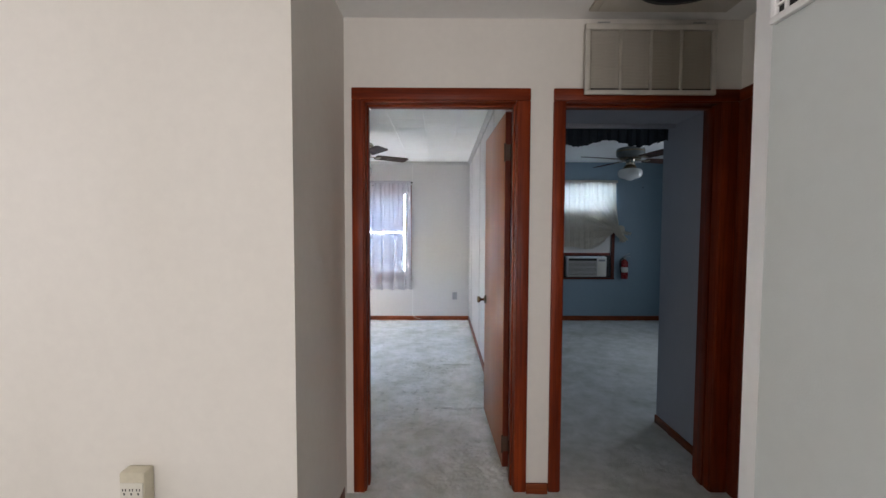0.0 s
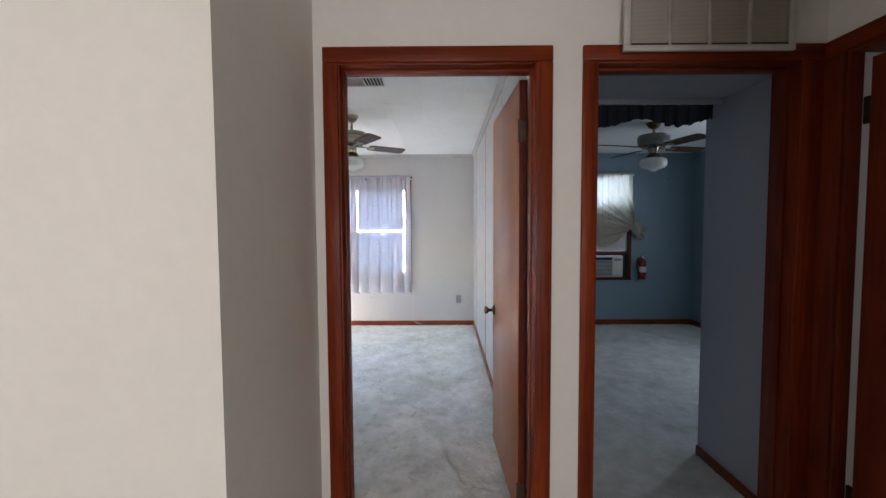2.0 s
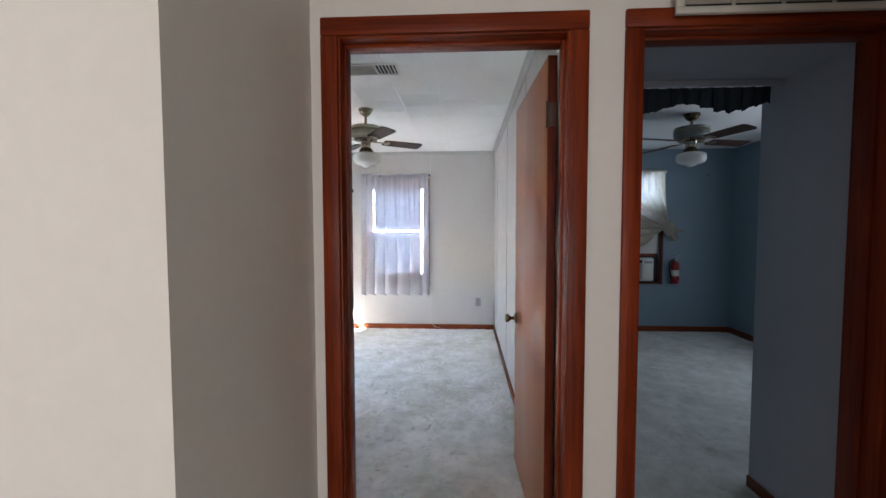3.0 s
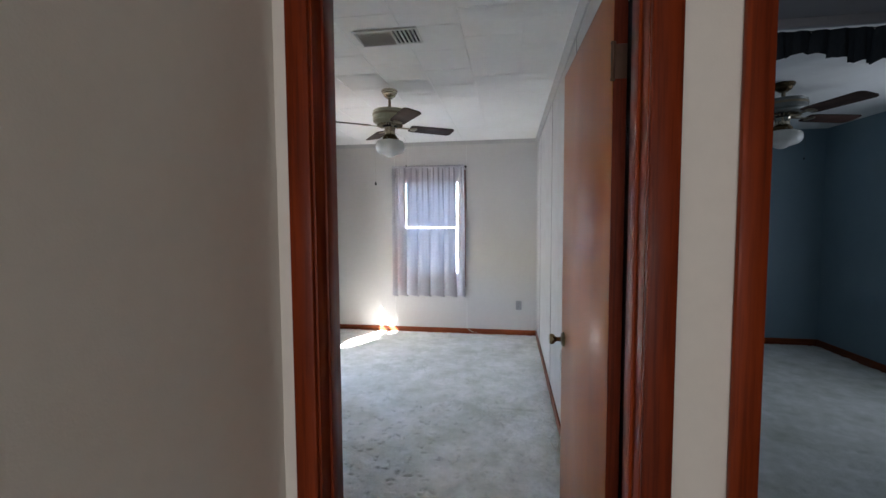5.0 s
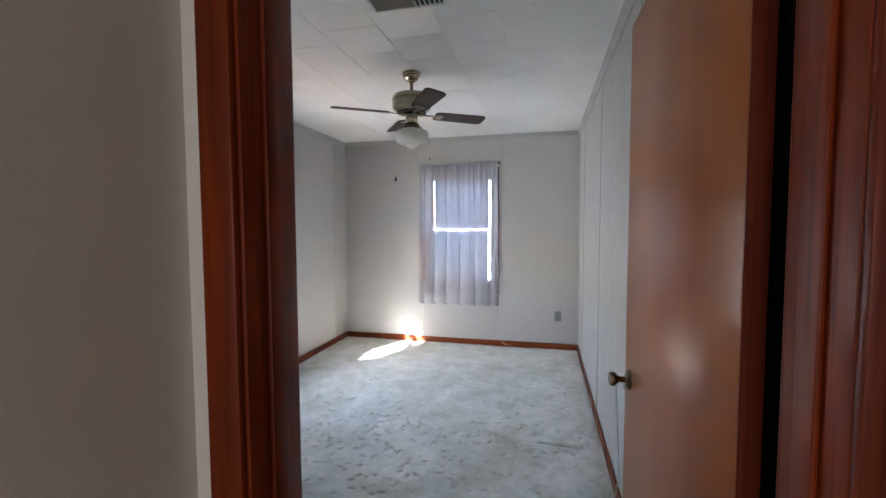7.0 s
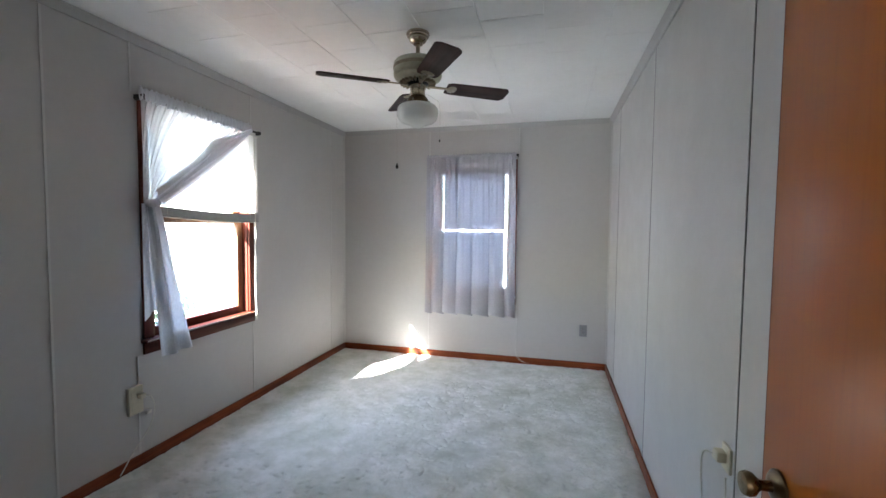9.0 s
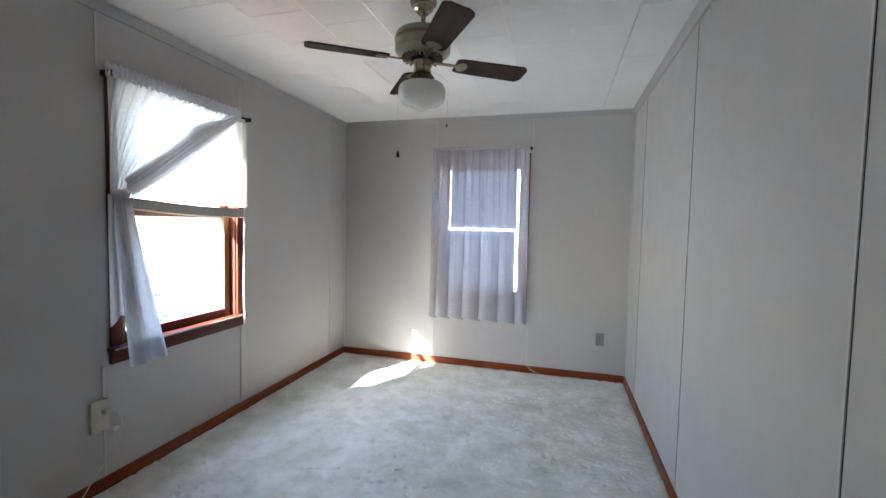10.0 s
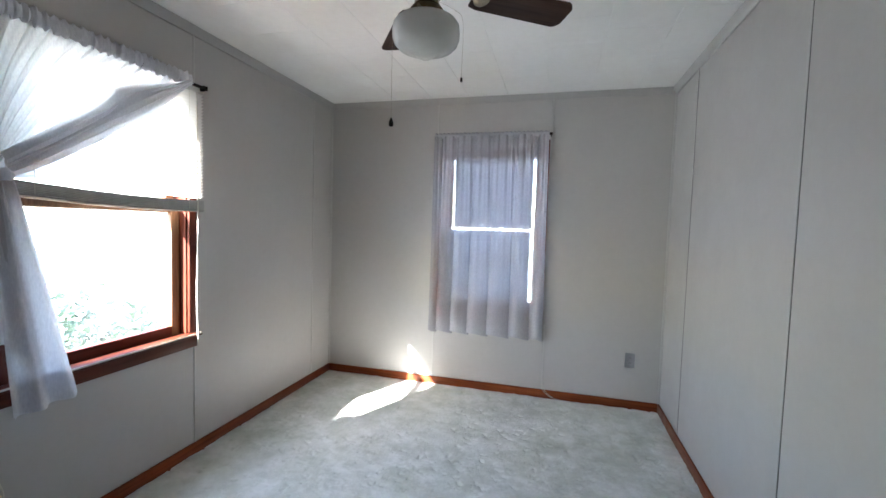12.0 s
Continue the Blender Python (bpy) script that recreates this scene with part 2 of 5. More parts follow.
# ---- building helpers ----


def smooth_by_angle(me, limit=40):
    me.polygons.foreach_set("use_smooth", [True] * len(me.polygons))
    me.set_sharp_from_angle(angle=radians(limit))


def mesh_of(name, bm, material, smooth=True):
    bmesh.ops.recalc_face_normals(bm, faces=bm.faces[:])
    me = bpy.data.meshes.new(name)
    bm.to_mesh(me)
    bm.free()
    me.materials.append(M[material])
    if smooth:
        smooth_by_angle(me)
    return me


def part(name, bm, material, parent=None, label="", smooth=True):
    ob = new(name, mesh_of(name, bm, material, smooth))
    if parent is not None:
        ob.parent = parent
    if label:
        ob["label"] = label
    return ob


def thing(name, m, label, category, group=""):
    ob = new(name)
    ob.empty_display_size = 0.05
    ob.matrix_world = m
    return tagged(ob, label, category, group)


def setting(name, bm, material, label="", category=""):
    return tagged(part(name, bm, material), label, category, kind="structure")


def box(x0, x1, y0, y1, z0, z1, bevel=0.0, bm=None, seg=2):
    b = bmesh.new()
    bmesh.ops.create_cube(b, size=1.0)
    for v in b.verts:
        v.co = Vector(((x0 + x1) / 2 + v.co.x * (x1 - x0), (y0 + y1) / 2 + v.co.y * (y1 - y0), (z0 + z1) / 2 + v.co.z * (z1 - z0)))
    if bevel:
        bmesh.ops.bevel(b, geom=b.edges[:], offset=bevel, segments=seg, affect="EDGES", profile=0.5)
    return b if bm is None else merge(bm, b)


def merge(bm, other, m=None):
    """Adds other to bm, moved by m."""
    me = bpy.data.meshes.new("tmp")
    if m is not None:
        other.transform(m)
    other.to_mesh(me)
    other.free()
    bm.from_mesh(me)
    bpy.data.meshes.remove(me)
    return bm


def lathe(profile, seg=32, bm=None):
    """Turns a profile of (radius, height) about z."""
    b = bmesh.new()
    rings = []
    for r, z in profile:
        if r < 1e-5:
            rings.append([b.verts.new((0, 0, z))])
        else:
            rings.append([b.verts.new((r * math.cos(2 * math.pi * i / seg), r * math.sin(2 * math.pi * i / seg), z)) for i in range(seg)])
    for p, q in zip(rings, rings[1:]):
        for i in range(seg):
            j = (i + 1) % seg
            f = [p[i % len(p)], p[j % len(p)], q[j % len(q)], q[i % len(q)]]
            f = list(dict.fromkeys(f))
            if len(f) > 2:
                b.faces.new(f)
    return b if bm is None else merge(bm, b)


def tube(points, radius, seg=8):
    """A round cord along points."""
    b = bmesh.new()
    pts = [Vector(p) for p in points]
    rings = []
    for i, p in enumerate(pts):
        way = (pts[min(i + 1, len(pts) - 1)] - pts[max(i - 1, 0)]).normalized()
        side = way.cross(Vector((0.31, 0.87, 0.38))).normalized()
        up = way.cross(side)
        rings.append([b.verts.new(p + radius * (math.cos(a) * side + math.sin(a) * up)) for a in (2 * math.pi * k / seg for k in range(seg))])
    for p, q in zip(rings, rings[1:]):
        for i in range(seg):
            b.faces.new((p[i], p[(i + 1) % seg], q[(i + 1) % seg], q[i]))
    b.faces.new(rings[0]), b.faces.new(rings[-1][::-1])
    return b


def curve_points(ctrl, n=24):
    """Points of a smooth line through the control points."""
    c = [Vector(p) for p in ctrl]
    c = [2 * c[0] - c[1]] + c + [2 * c[-1] - c[-2]]
    out = []
    for i in range(1, len(c) - 2):
        for k in range(n):
            t = k / n
            a, b, d, e = c[i - 1], c[i], c[i + 1], c[i + 2]
            out.append(0.5 * (2 * b + (d - a) * t + (2 * a - 5 * b + 4 * d - e) * t * t + (3 * b - a - 3 * d + e) * t ** 3))
    return out + [c[-2]]


def sheet(f, nu, nv):
    """A cloth or plate: f(u, v) gives a point."""
    b = bmesh.new()
    g = [[b.verts.new(f(i / nu, j / nv)) for i in range(nu + 1)] for j in range(nv + 1)]
    for j in range(nv):
        for i in range(nu):
            b.faces.new((g[j][i], g[j][i + 1], g[j + 1][i + 1], g[j + 1][i]))
    return b


def slab(axis, p0, p1, a0, a1, z0, z1, holes=()):
    """A wall across an axis, from p0 to p1 thick, with openings (a0, a1, z0, z1) right through."""
    cut_a = sorted({a0, a1, *(c for h in holes for c in h[:2])})
    cut_z = sorted({z0, z1, *(c for h in holes for c in h[2:])})
    solid = {}
    for i in range(len(cut_a) - 1):
        for j in range(len(cut_z) - 1):
            ma, mz = (cut_a[i] + cut_a[i + 1]) / 2, (cut_z[j] + cut_z[j + 1]) / 2
            solid[i, j] = not any(h[0] < ma < h[1] and h[2] < mz < h[3] for h in holes)
    b = bmesh.new()
    seen = {}

    def vert(p, a, z):
        key = (p, a, z)
        if key not in seen:
            seen[key] = b.verts.new((p, a, z) if axis == "x" else (a, p, z))
        return seen[key]

    for (i, j), s in solid.items():
        if not s:
            continue
        l, r, d, u = cut_a[i], cut_a[i + 1], cut_z[j], cut_z[j + 1]
        for p in (p0, p1):
            b.faces.new((vert(p, l, d), vert(p, r, d), vert(p, r, u), vert(p, l, u)))
        for di, dj, e in ((-1, 0, ((l, d), (l, u))), (1, 0, ((r, d), (r, u))), (0, -1, ((l, d), (r, d))), (0, 1, ((l, u), (r, u)))):
            if not solid.get((i + di, j + dj), False):
                b.faces.new((vert(p0, *e[0]), vert(p1, *e[0]), vert(p1, *e[1]), vert(p0, *e[1])))
    return b

# ---- the large structure ----
LEFT, RIGHT, BACK, DOORWALL, HALLFACE = -2.40, 0.458, 6.33, 2.06, 1.93
TOP, HALLTOP = 2.435, 2.46
D1 = (-0.388, 0.41)
D2 = (0.641, 1.453)
HEAD = 2.054
W1 = (3.905, 4.745, 0.68, 2.06)
W2 = (-1.31, -0.495, 0.68, 2.03)
W3 = (1.90, 2.68, 0.64, 2.09)

setting("wall_living_west", slab("x", -3.62, -3.5, -3.0, 1.331, -0.1, HALLTOP), "cream")
setting("wall_living_south", slab("y", -3.12, -3.0, -3.62, 1.04, -0.1, HALLTOP), "cream")
setting("wall_near", slab("y", 1.211, 1.331, -3.5, -0.495, -0.1, HALLTOP), "cream", "smooth cream painted wall with faint marks", "wall")
hall_west = slab("x", -0.615, -0.495, 1.331, HALLFACE, -0.1, HALLTOP)
for v in hall_west.verts:
    v.co.x += 0.014 * (v.co.y - 1.331) / (HALLFACE - 1.331)
setting("wall_hall_west", hall_west, "cream", "cream painted short hall wall", "wall")
setting("wall_living_east", slab("x", 0.6925, 1.04, -3.0, 0.626, -0.1, HALLTOP), "grey", "pale grey green painted wall with a high vent", "wall")
setting("wall_hall_return", slab("y", 0.80, 0.897, 1.041, 1.67, -0.1, HALLTOP), "cream")
D3 = (1.02, 1.842)
setting("wall_hall_east", slab("x", 1.55, 1.67, 0.898, HALLFACE, -0.1, HALLTOP, [(*D3, -0.1, HEAD)]), "cream", "cream painted hall wall with a door", "wall")
setting("wall_hall_north", slab("y", HALLFACE, 1.995, -2.52, 3.75, -0.1, HALLTOP, [(*D1, -0.1, HEAD), (*D2, -0.1, HEAD)]), "cream", "cream painted hall wall with two doorways", "wall")
setting("wall_bedroom_south", slab("y", 1.995, DOORWALL, -2.52, 0.52, -0.1, TOP, [(*D1, -0.1, HEAD)]), "white", "white painted bedroom wall round the doorway", "wall")
setting("wall_blue_south", slab("y", 1.995, DOORWALL, 0.52, 3.75, -0.1, TOP, [(*D2, -0.1, HEAD)]), "blue", "blue painted wall round the doorway", "wall")
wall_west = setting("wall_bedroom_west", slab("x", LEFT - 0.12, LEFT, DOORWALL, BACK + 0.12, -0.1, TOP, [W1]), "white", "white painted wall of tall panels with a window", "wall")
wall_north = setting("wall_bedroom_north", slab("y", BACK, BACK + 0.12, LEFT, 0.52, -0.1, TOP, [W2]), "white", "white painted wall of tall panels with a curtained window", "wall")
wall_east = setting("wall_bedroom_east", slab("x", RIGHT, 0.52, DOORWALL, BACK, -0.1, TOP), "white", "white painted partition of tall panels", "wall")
setting("wall_blue_west", slab("x", 0.52, 0.58, DOORWALL, BACK, -0.1, TOP), "blue", "blue painted partition wall", "wall")
setting("wall_blue_north", slab("y", BACK, BACK + 0.12, 0.52, 3.75, -0.1, TOP, [W3]), "blue", "blue painted wall with a window", "wall")
setting("wall_blue_east", slab("x", 3.63, 3.75, DOORWALL, BACK, -0.1, TOP), "blue", "blue painted side wall", "wall")
setting("wall_blue_closet", slab("x", 1.607, 1.72, DOORWALL, 2.787, -0.1, TOP), "greyblue", "blue grey painted end wall of a closet", "wall")
setting("wall_closet_front", slab("y", 2.68, 2.787, 1.72, 3.63, -0.1, TOP), "blue", "blue painted closet front", "wall")
setting("wall_bath_east", slab("x", 2.9, 3.0, 0.898, HALLFACE, -0.1, HALLTOP), "trim")
setting("wall_bath_south", slab("y", 0.898, 1.0, 1.67, 2.9, -0.1, HALLTOP), "trim")

setting("floor", box(-3.62, 3.75, -3.12, BACK + 0.12, -0.30, -0.100), "attic", "", "floor")

# ceilings
HATCH = (0.755, 1.36, 1.20, 1.83)
b = bmesh.new()
for x0, x1, y0, y1 in ((-3.62, HATCH[0], -3.12, HALLFACE), (HATCH[1], 3.0, -3.12, HALLFACE), (HATCH[0], HATCH[1], -3.12, HATCH[2]), (HATCH[0], HATCH[1], HATCH[3], HALLFACE)):
    box(x0, x1, y0, y1, HALLTOP, HALLTOP + 0.12, bm=b)
tagged(part("ceiling_hall", b, "ceiling", smooth=False), "flat white painted ceiling with an open hatch", "ceiling", kind="structure")
setting("ceiling_blue", box(0.52, 3.75, 1.995, BACK + 0.12, TOP, TOP + 0.14), "ceiling", "white ceiling of the blue room", "ceiling")
setting("ceiling_soffit", box(0.58, 1.607, DOORWALL, 2.63, 2.112, TOP - 0.003), "greyblue", "low grey blue painted soffit over a passage", "soffit")


def tiled_ceiling():
    """Square fibre tiles laid in broken rows below a backing board."""
    b = box(-2.52, 0.52, 1.995, BACK + 0.12, TOP + 0.006, TOP + 0.14)
    step, gap = 0.322, 0.0010
    k0 = -6
    for k in range(k0, 5):
        x0 = max(-0.15 + step * k, LEFT)
        x1 = min(-0.15 + step * (k + 1), RIGHT)
        if x1 - x0 < 0.02:
            continue
        y = DOORWALL - step * 2 + ((3.335 if k % 2 == 0 else 3.17) - DOORWALL) % step
        while y < BACK:
            y0, y1 = max(y, DOORWALL), min(y + step, BACK)
            if y1 - y0 > 0.02:
                drop = random.uniform(0, 0.0010)
                box(x0 + gap, x1 - gap, y0 + gap, y1 - gap, TOP - drop, TOP + 0.007, 0.0005 if x0 > -0.2 or y0 > 4.1 else 0.0018, b, 1)
            y += step
    return b


setting("ceiling_bedroom", tiled_ceiling(), "ceiling", "white painted square fibre ceiling tiles in broken rows", "ceiling")


# carpet; the two bedrooms have sunk a little below the hall
SAG = 0.026


def value_noise(x, y, scale, seed):
    g = np.random.RandomState(seed).rand(256, 256) * 2 - 1
    x, y = x * scale + 37.3, y * scale + 91.7
    i, j = np.floor(x).astype(int), np.floor(y).astype(int)
    fx, fy = x - i, y - j
    fx, fy = fx * fx * (3 - 2 * fx), fy * fy * (3 - 2 * fy)
    v = lambda a, c: g[a % 256, c % 256]
    return (v(i, j) * (1 - fx) + v(i + 1, j) * fx) * (1 - fy) + (v(i, j + 1) * (1 - fx) + v(i + 1, j + 1) * fx) * fy


def dents(gx, gy, cell, marks):
    """Short curved dents that furniture and feet left in the pile, thickest near the door."""
    rng = np.random.RandomState(11)
    out = np.zeros_like(gx)
    x0, y0 = gx[0, 0], gy[0, 0]
    wide, deep = gx[0, -1] - x0, gy[-1, 0] - y0
    for k in range(marks):
        cx, cy = x0 + (1 - rng.rand() ** 2.3) * wide, y0 + rng.rand() ** 1.9 * deep
        a, long, bend = rng.normal(0, 0.6), rng.uniform(0.008, 0.024), rng.uniform(-20, 20)
        depth = rng.uniform(0.006, 0.016)
        i0, i1 = max(int((cx - 0.07 - x0) / cell), 0), int((cx + 0.07 - x0) / cell) + 1
        j0, j1 = max(int((cy - 0.07 - y0) / cell), 0), int((cy + 0.07 - y0) / cell) + 1
        px, py = gx[j0:j1, i0:i1] - cx, gy[j0:j1, i0:i1] - cy
        u, v = px * math.cos(a) + py * math.sin(a), -px * math.sin(a) + py * math.cos(a)
        v = v - bend * u * u
        mark = depth * np.exp(-(u / long) ** 4 - (v / max(0.006, cell * 0.8)) ** 2)
        out[j0:j1, i0:i1] = np.maximum(out[j0:j1, i0:i1], mark)
    return out


def carpet(name, x0, x1, y0, y1, cell, label, marks, sag=0.0):
    """Plush pile, pressed and scuffed, with a relaid seam across the bedroom."""
    nx, ny = int((x1 - x0) / cell), int((y1 - y0) / cell)
    gx, gy = np.meshgrid(np.linspace(x0, x1, nx + 1), np.linspace(y0, y1, ny + 1))
    wx = gx + 0.03 * value_noise(gx, gy, 9, 5)
    wy = gy + 0.03 * value_noise(gx, gy, 9, 6)
    h = 0.003 * value_noise(wx, wy, 5, 1) + 0.0025 * value_noise(wx, wy, 17, 2) + 0.0014 * value_noise(gx, gy, 60, 3)
    h -= dents(gx, gy, cell, marks)
    for sx0, sx1, sy in ((-0.03, 0.40, 3.035), (0.04, 0.32, 4.15)):
        near = np.exp(-((gy - sy - 0.01 * value_noise(gx, gy, 4, 9)) / 0.010) ** 2) * ((gx > sx0) & (gx < sx1))
        h -= 0.040 * near
    h = np.minimum(h, 0.006)
    fall = np.clip((gy - DOORWALL) / 1.6, 0, 1) * sag
    co = np.stack([gx, gy, h - 0.012 - fall], -1).reshape(-1, 3)
    i = np.arange(nx * ny)
    a = (i // nx) * (nx + 1) + i % nx
    quads = np.stack([a, a + 1, a + nx + 2, a + nx + 1], -1)
    me = bpy.data.meshes.new(name)
    me.from_pydata(co.tolist(), [], quads.tolist())
    me.materials.append(M["carpet"])
    me.polygons.foreach_set("use_smooth", [True] * len(me.polygons))
    return tagged(new(name, me), label, "carpet", kind="structure")


carpet("carpet_bedroom", LEFT, RIGHT, DOORWALL - 0.1, BACK, 0.0075, "worn grey green plush carpet with scuffed pile", 3600, SAG)
carpet("carpet_blue_room", 0.58, 3.63, DOORWALL - 0.1, BACK, 0.02, "grey green plush carpet in the blue room", 700, SAG)
carpet("carpet_hall", -3.5, 3.0, -3.0, DOORWALL - 0.1, 0.02, "worn grey green plush carpet in the hall", 500)


# baseboards: a board with an eased top
def baseboard(name, x0, x1, y0, y1, along, height=0.068, low=0.0):
    return setting(name, box(x0, x1, y0, y1, -0.022 - low, height - 0.014 - low, 0.004), "base_" + along, "reddish stained wooden baseboard", "baseboard")


T = 0.013
baseboard("baseboard", LEFT + T, RIGHT - T, BACK - T, BACK, "x", 0.068, SAG)
baseboard("baseboard", LEFT, LEFT + T, DOORWALL, BACK, "y", 0.068, SAG)
baseboard("baseboard", RIGHT - T, RIGHT, DOORWALL, BACK, "y", 0.068, SAG)
baseboard("baseboard", LEFT + T, D1[0] - 0.07, DOORWALL, DOORWALL + T, "x", 0.068, SAG)
baseboard("baseboard", 0.58 + T, 3.63 - T, BACK - T, BACK, "x", 0.075, SAG)
baseboard("baseboard", 0.58, 0.58 + T, DOORWALL, BACK, "y", 0.075, SAG)
baseboard("baseboard", 3.63 - T, 3.63, 2.787, BACK, "y", 0.075, SAG)
baseboard("baseboard", 1.607 - T, 1.607, DOORWALL + 0.025, 2.787, "y", 0.075, SAG)
baseboard("baseboard", -0.495, -0.495 + T, 1.211, HALLFACE, "y", 0.07)
baseboard("baseboard", D1[1] + 0.061, D2[0] - 0.055, HALLFACE - T, HALLFACE, "x", 0.06)
baseboard("baseboard", -3.5, -0.495, 1.211 - T, 1.211, "x", 0.07)
baseboard("baseboard", 0.6925 - T, 0.6925, -3.0, 0.625, "y", 0.07)


# panel seams: thin painted battens, children of their walls
def batten(wall, x0, x1, y0, y1, z0=0.02, z1=TOP - 0.045):
    part("batten", box(x0, x1, y0, y1, z0, z1, 0.0012, seg=1), "batten", wall)


for y in (3.39, 6.03):
    batten(wall_west, LEFT, LEFT + 0.005, y - 0.006, y + 0.006)
for y in (3.815, 4.79):
    batten(wall_west, LEFT, LEFT + 0.005, y - 0.006, y + 0.006, 2.12)
    batten(wall_west, LEFT, LEFT + 0.005, y - 0.006, y + 0.006, 0.02, 0.605)
for x in (-1.38, -0.43):
    batten(wall_north, x - 0.006, x + 0.006, BACK - 0.005, BACK, 2.12)
    batten(wall_north, x - 0.006, x + 0.006, BACK - 0.005, BACK, 0.02, 0.57)
for y in (2.10, 3.34, 4.585, 5.83):
    batten(wall_east, RIGHT - 0.004, RIGHT, y - 0.0045, y + 0.0045)
    part("panel_gap", box(RIGHT - 0.0012, RIGHT + 0.001, y - 0.0060, y - 0.0046, 0.02, TOP - 0.045), "dark", wall_east, "dark gap between two panels")
batten(wall_north, LEFT, LEFT + 0.012, BACK - 0.012, BACK)
batten(wall_north, RIGHT - 0.012, RIGHT, BACK - 0.012, BACK)


def crown(name, along, a0, a1, wall, sign):
    """Small cove moulding under the ceiling."""
    prof = [(d, TOP + z) for d, z in ((0, -0.048), (0.010, -0.048), (0.014, -0.038), (0.018, -0.026), (0.030, -0.014), (0.036, -0.003), (0, -0.003))]
    b = bmesh.new()
    ends = []
    for a in (a0, a1):
        ends.append([b.verts.new((wall + sign * d, a, z) if along == "y" else (a, wall + sign * d, z)) for d, z in prof])
    n = len(prof)
    for i in range(n):
        b.faces.new((ends[0][i], ends[0][(i + 1) % n], ends[1][(i + 1) % n], ends[1][i]))
    b.faces.new(ends[0]), b.faces.new(ends[1][::-1])
    return setting(name, b, "crown", "grey painted cove moulding under the ceiling", "moulding")


crown("crown_moulding", "y", DOORWALL, BACK, LEFT, 1)
crown("crown_moulding", "y", DOORWALL, BACK, RIGHT, -1)
crown("crown_moulding", "x", LEFT + 0.036, RIGHT - 0.036, BACK, -1)
crown("crown_moulding", "x", LEFT + 0.036, RIGHT - 0.036, DOORWALL, 1)


# door frames
def casing_board(x0, x1, y0, y1, z0, z1):
    return box(x0, x1, y0, y1, z0, z1, 0.006)


def doorway(name, d, far_right=0.06):
    """Stained jambs, stops and flat casings on both faces of the door wall."""
    ob = thing(name, pose(0, 0, 0), "reddish stained wooden door frame with flat casings", "door frame")
    ob["kind"] = "structure"
    l, r = d
    w, t = 0.058, 0.018
    for side, x0, x1 in (("l", l, l + 0.012), ("r", r - 0.008, r)):
        part("jamb", box(x0, x1, HALLFACE - 0.004, DOORWALL + 0.004, 0, HEAD, 0.002), "wood_z", ob)
        s0, s1 = (x1, x1 + 0.009) if side == "l" else (x0 - 0.009, x0)
        part("stop", box(s0, s1, 1.975, 2.02, 0, HEAD - 0.012, 0.003), "wood_z", ob)
    part("head_jamb", box(l + 0.012, r - 0.012, HALLFACE - 0.004, DOORWALL + 0.004, HEAD - 0.012, HEAD, 0.002), "wood_x", ob)
    part("head_stop", box(l + 0.021, r - 0.021, 1.975, 2.02, HEAD - 0.024, HEAD - 0.012, 0.003), "wood_x", ob)
    for y0, y1, wr in ((HALLFACE - t, HALLFACE, far_right), (DOORWALL, DOORWALL + t, min(0.036, far_right) if name == "door_frame_bedroom" else far_right)):
        part("casing", casing_board(l - w + 0.004, l + 0.006, y0, y1, 0, HEAD - 0.006), "wood_z", ob)
        part("casing", casing_board(r - 0.006, r + wr, y0, y1, 0, HEAD - 0.006), "wood_z", ob)
        part("head_casing", casing_board(l - w + 0.004, r + wr, y0, y1, HEAD - 0.006, HEAD + 0.056), "wood_x", ob)
    return ob


frame1 = doorway("door_frame_bedroom", D1)
# added strip: the shade seen through the hinge gap, put into its colour
part("hinge_gap_shade", box(RIGHT - 0.007, RIGHT - 0.001, DOORWALL + 0.019, 2.30, 0.06, HEAD, 0.001), "gap_shade", frame1, "near black strip painted as the shade behind the hinge gap")
doorway("door_frame_blue_room", D2, 0.079)

frame3 = thing("door_frame_hall", pose(0, 0, 0), "dark reddish wooden door frame with flat casings", "door frame")
frame3["kind"] = "structure"
for y0, y1 in ((D3[0], D3[0] + 0.018), (D3[1] - 0.018, D3[1])):
    part("jamb", box(1.546, 1.600, y0, y1, 0, HEAD, 0.002), "edge", frame3)
    part("rebate", box(1.600, 1.674, y0, y1, 0, HEAD - 0.018), "trim", frame3, "white painted rebate on the washroom side")
part("head_jamb", box(1.546, 1.674, D3[0] + 0.018, D3[1] - 0.018, HEAD - 0.018, HEAD, 0.002), "wood_y", frame3)
part("casing", casing_board(1.532, 1.55, D3[1] - 0.006, HALLFACE - 0.001, 0, HEAD - 0.006), "edge", frame3)
part("head_casing", casing_board(1.532, 1.55, D3[0] + 0.004, HALLFACE - 0.001, HEAD - 0.006, HEAD + 0.056), "wood_y", frame3)
part("casing", casing_board(1.532, 1.55, D3[0] - 0.012, D3[0] + 0.004, 0, HEAD + 0.056), "wood_z", frame3)

# the white return behind the end of the grey wall
setting("trim_corner_post", box(0.855, 1.0405, 0.627, 0.898, -0.1, HALLTOP - 0.002, 0.003), "trim", "white painted return at the end of the grey wall", "trim")

# ---- the attic over the hall hatch ----
attic = thing("attic_fan", pose((HATCH[0] + HATCH[1]) / 2, (HATCH[2] + HATCH[3]) / 2, HALLTOP), "dark round attic fan in a raw timber box above the hatch", "attic fan")
hx, hy = (HATCH[1] - HATCH[0]) / 2, (HATCH[3] - HATCH[2]) / 2
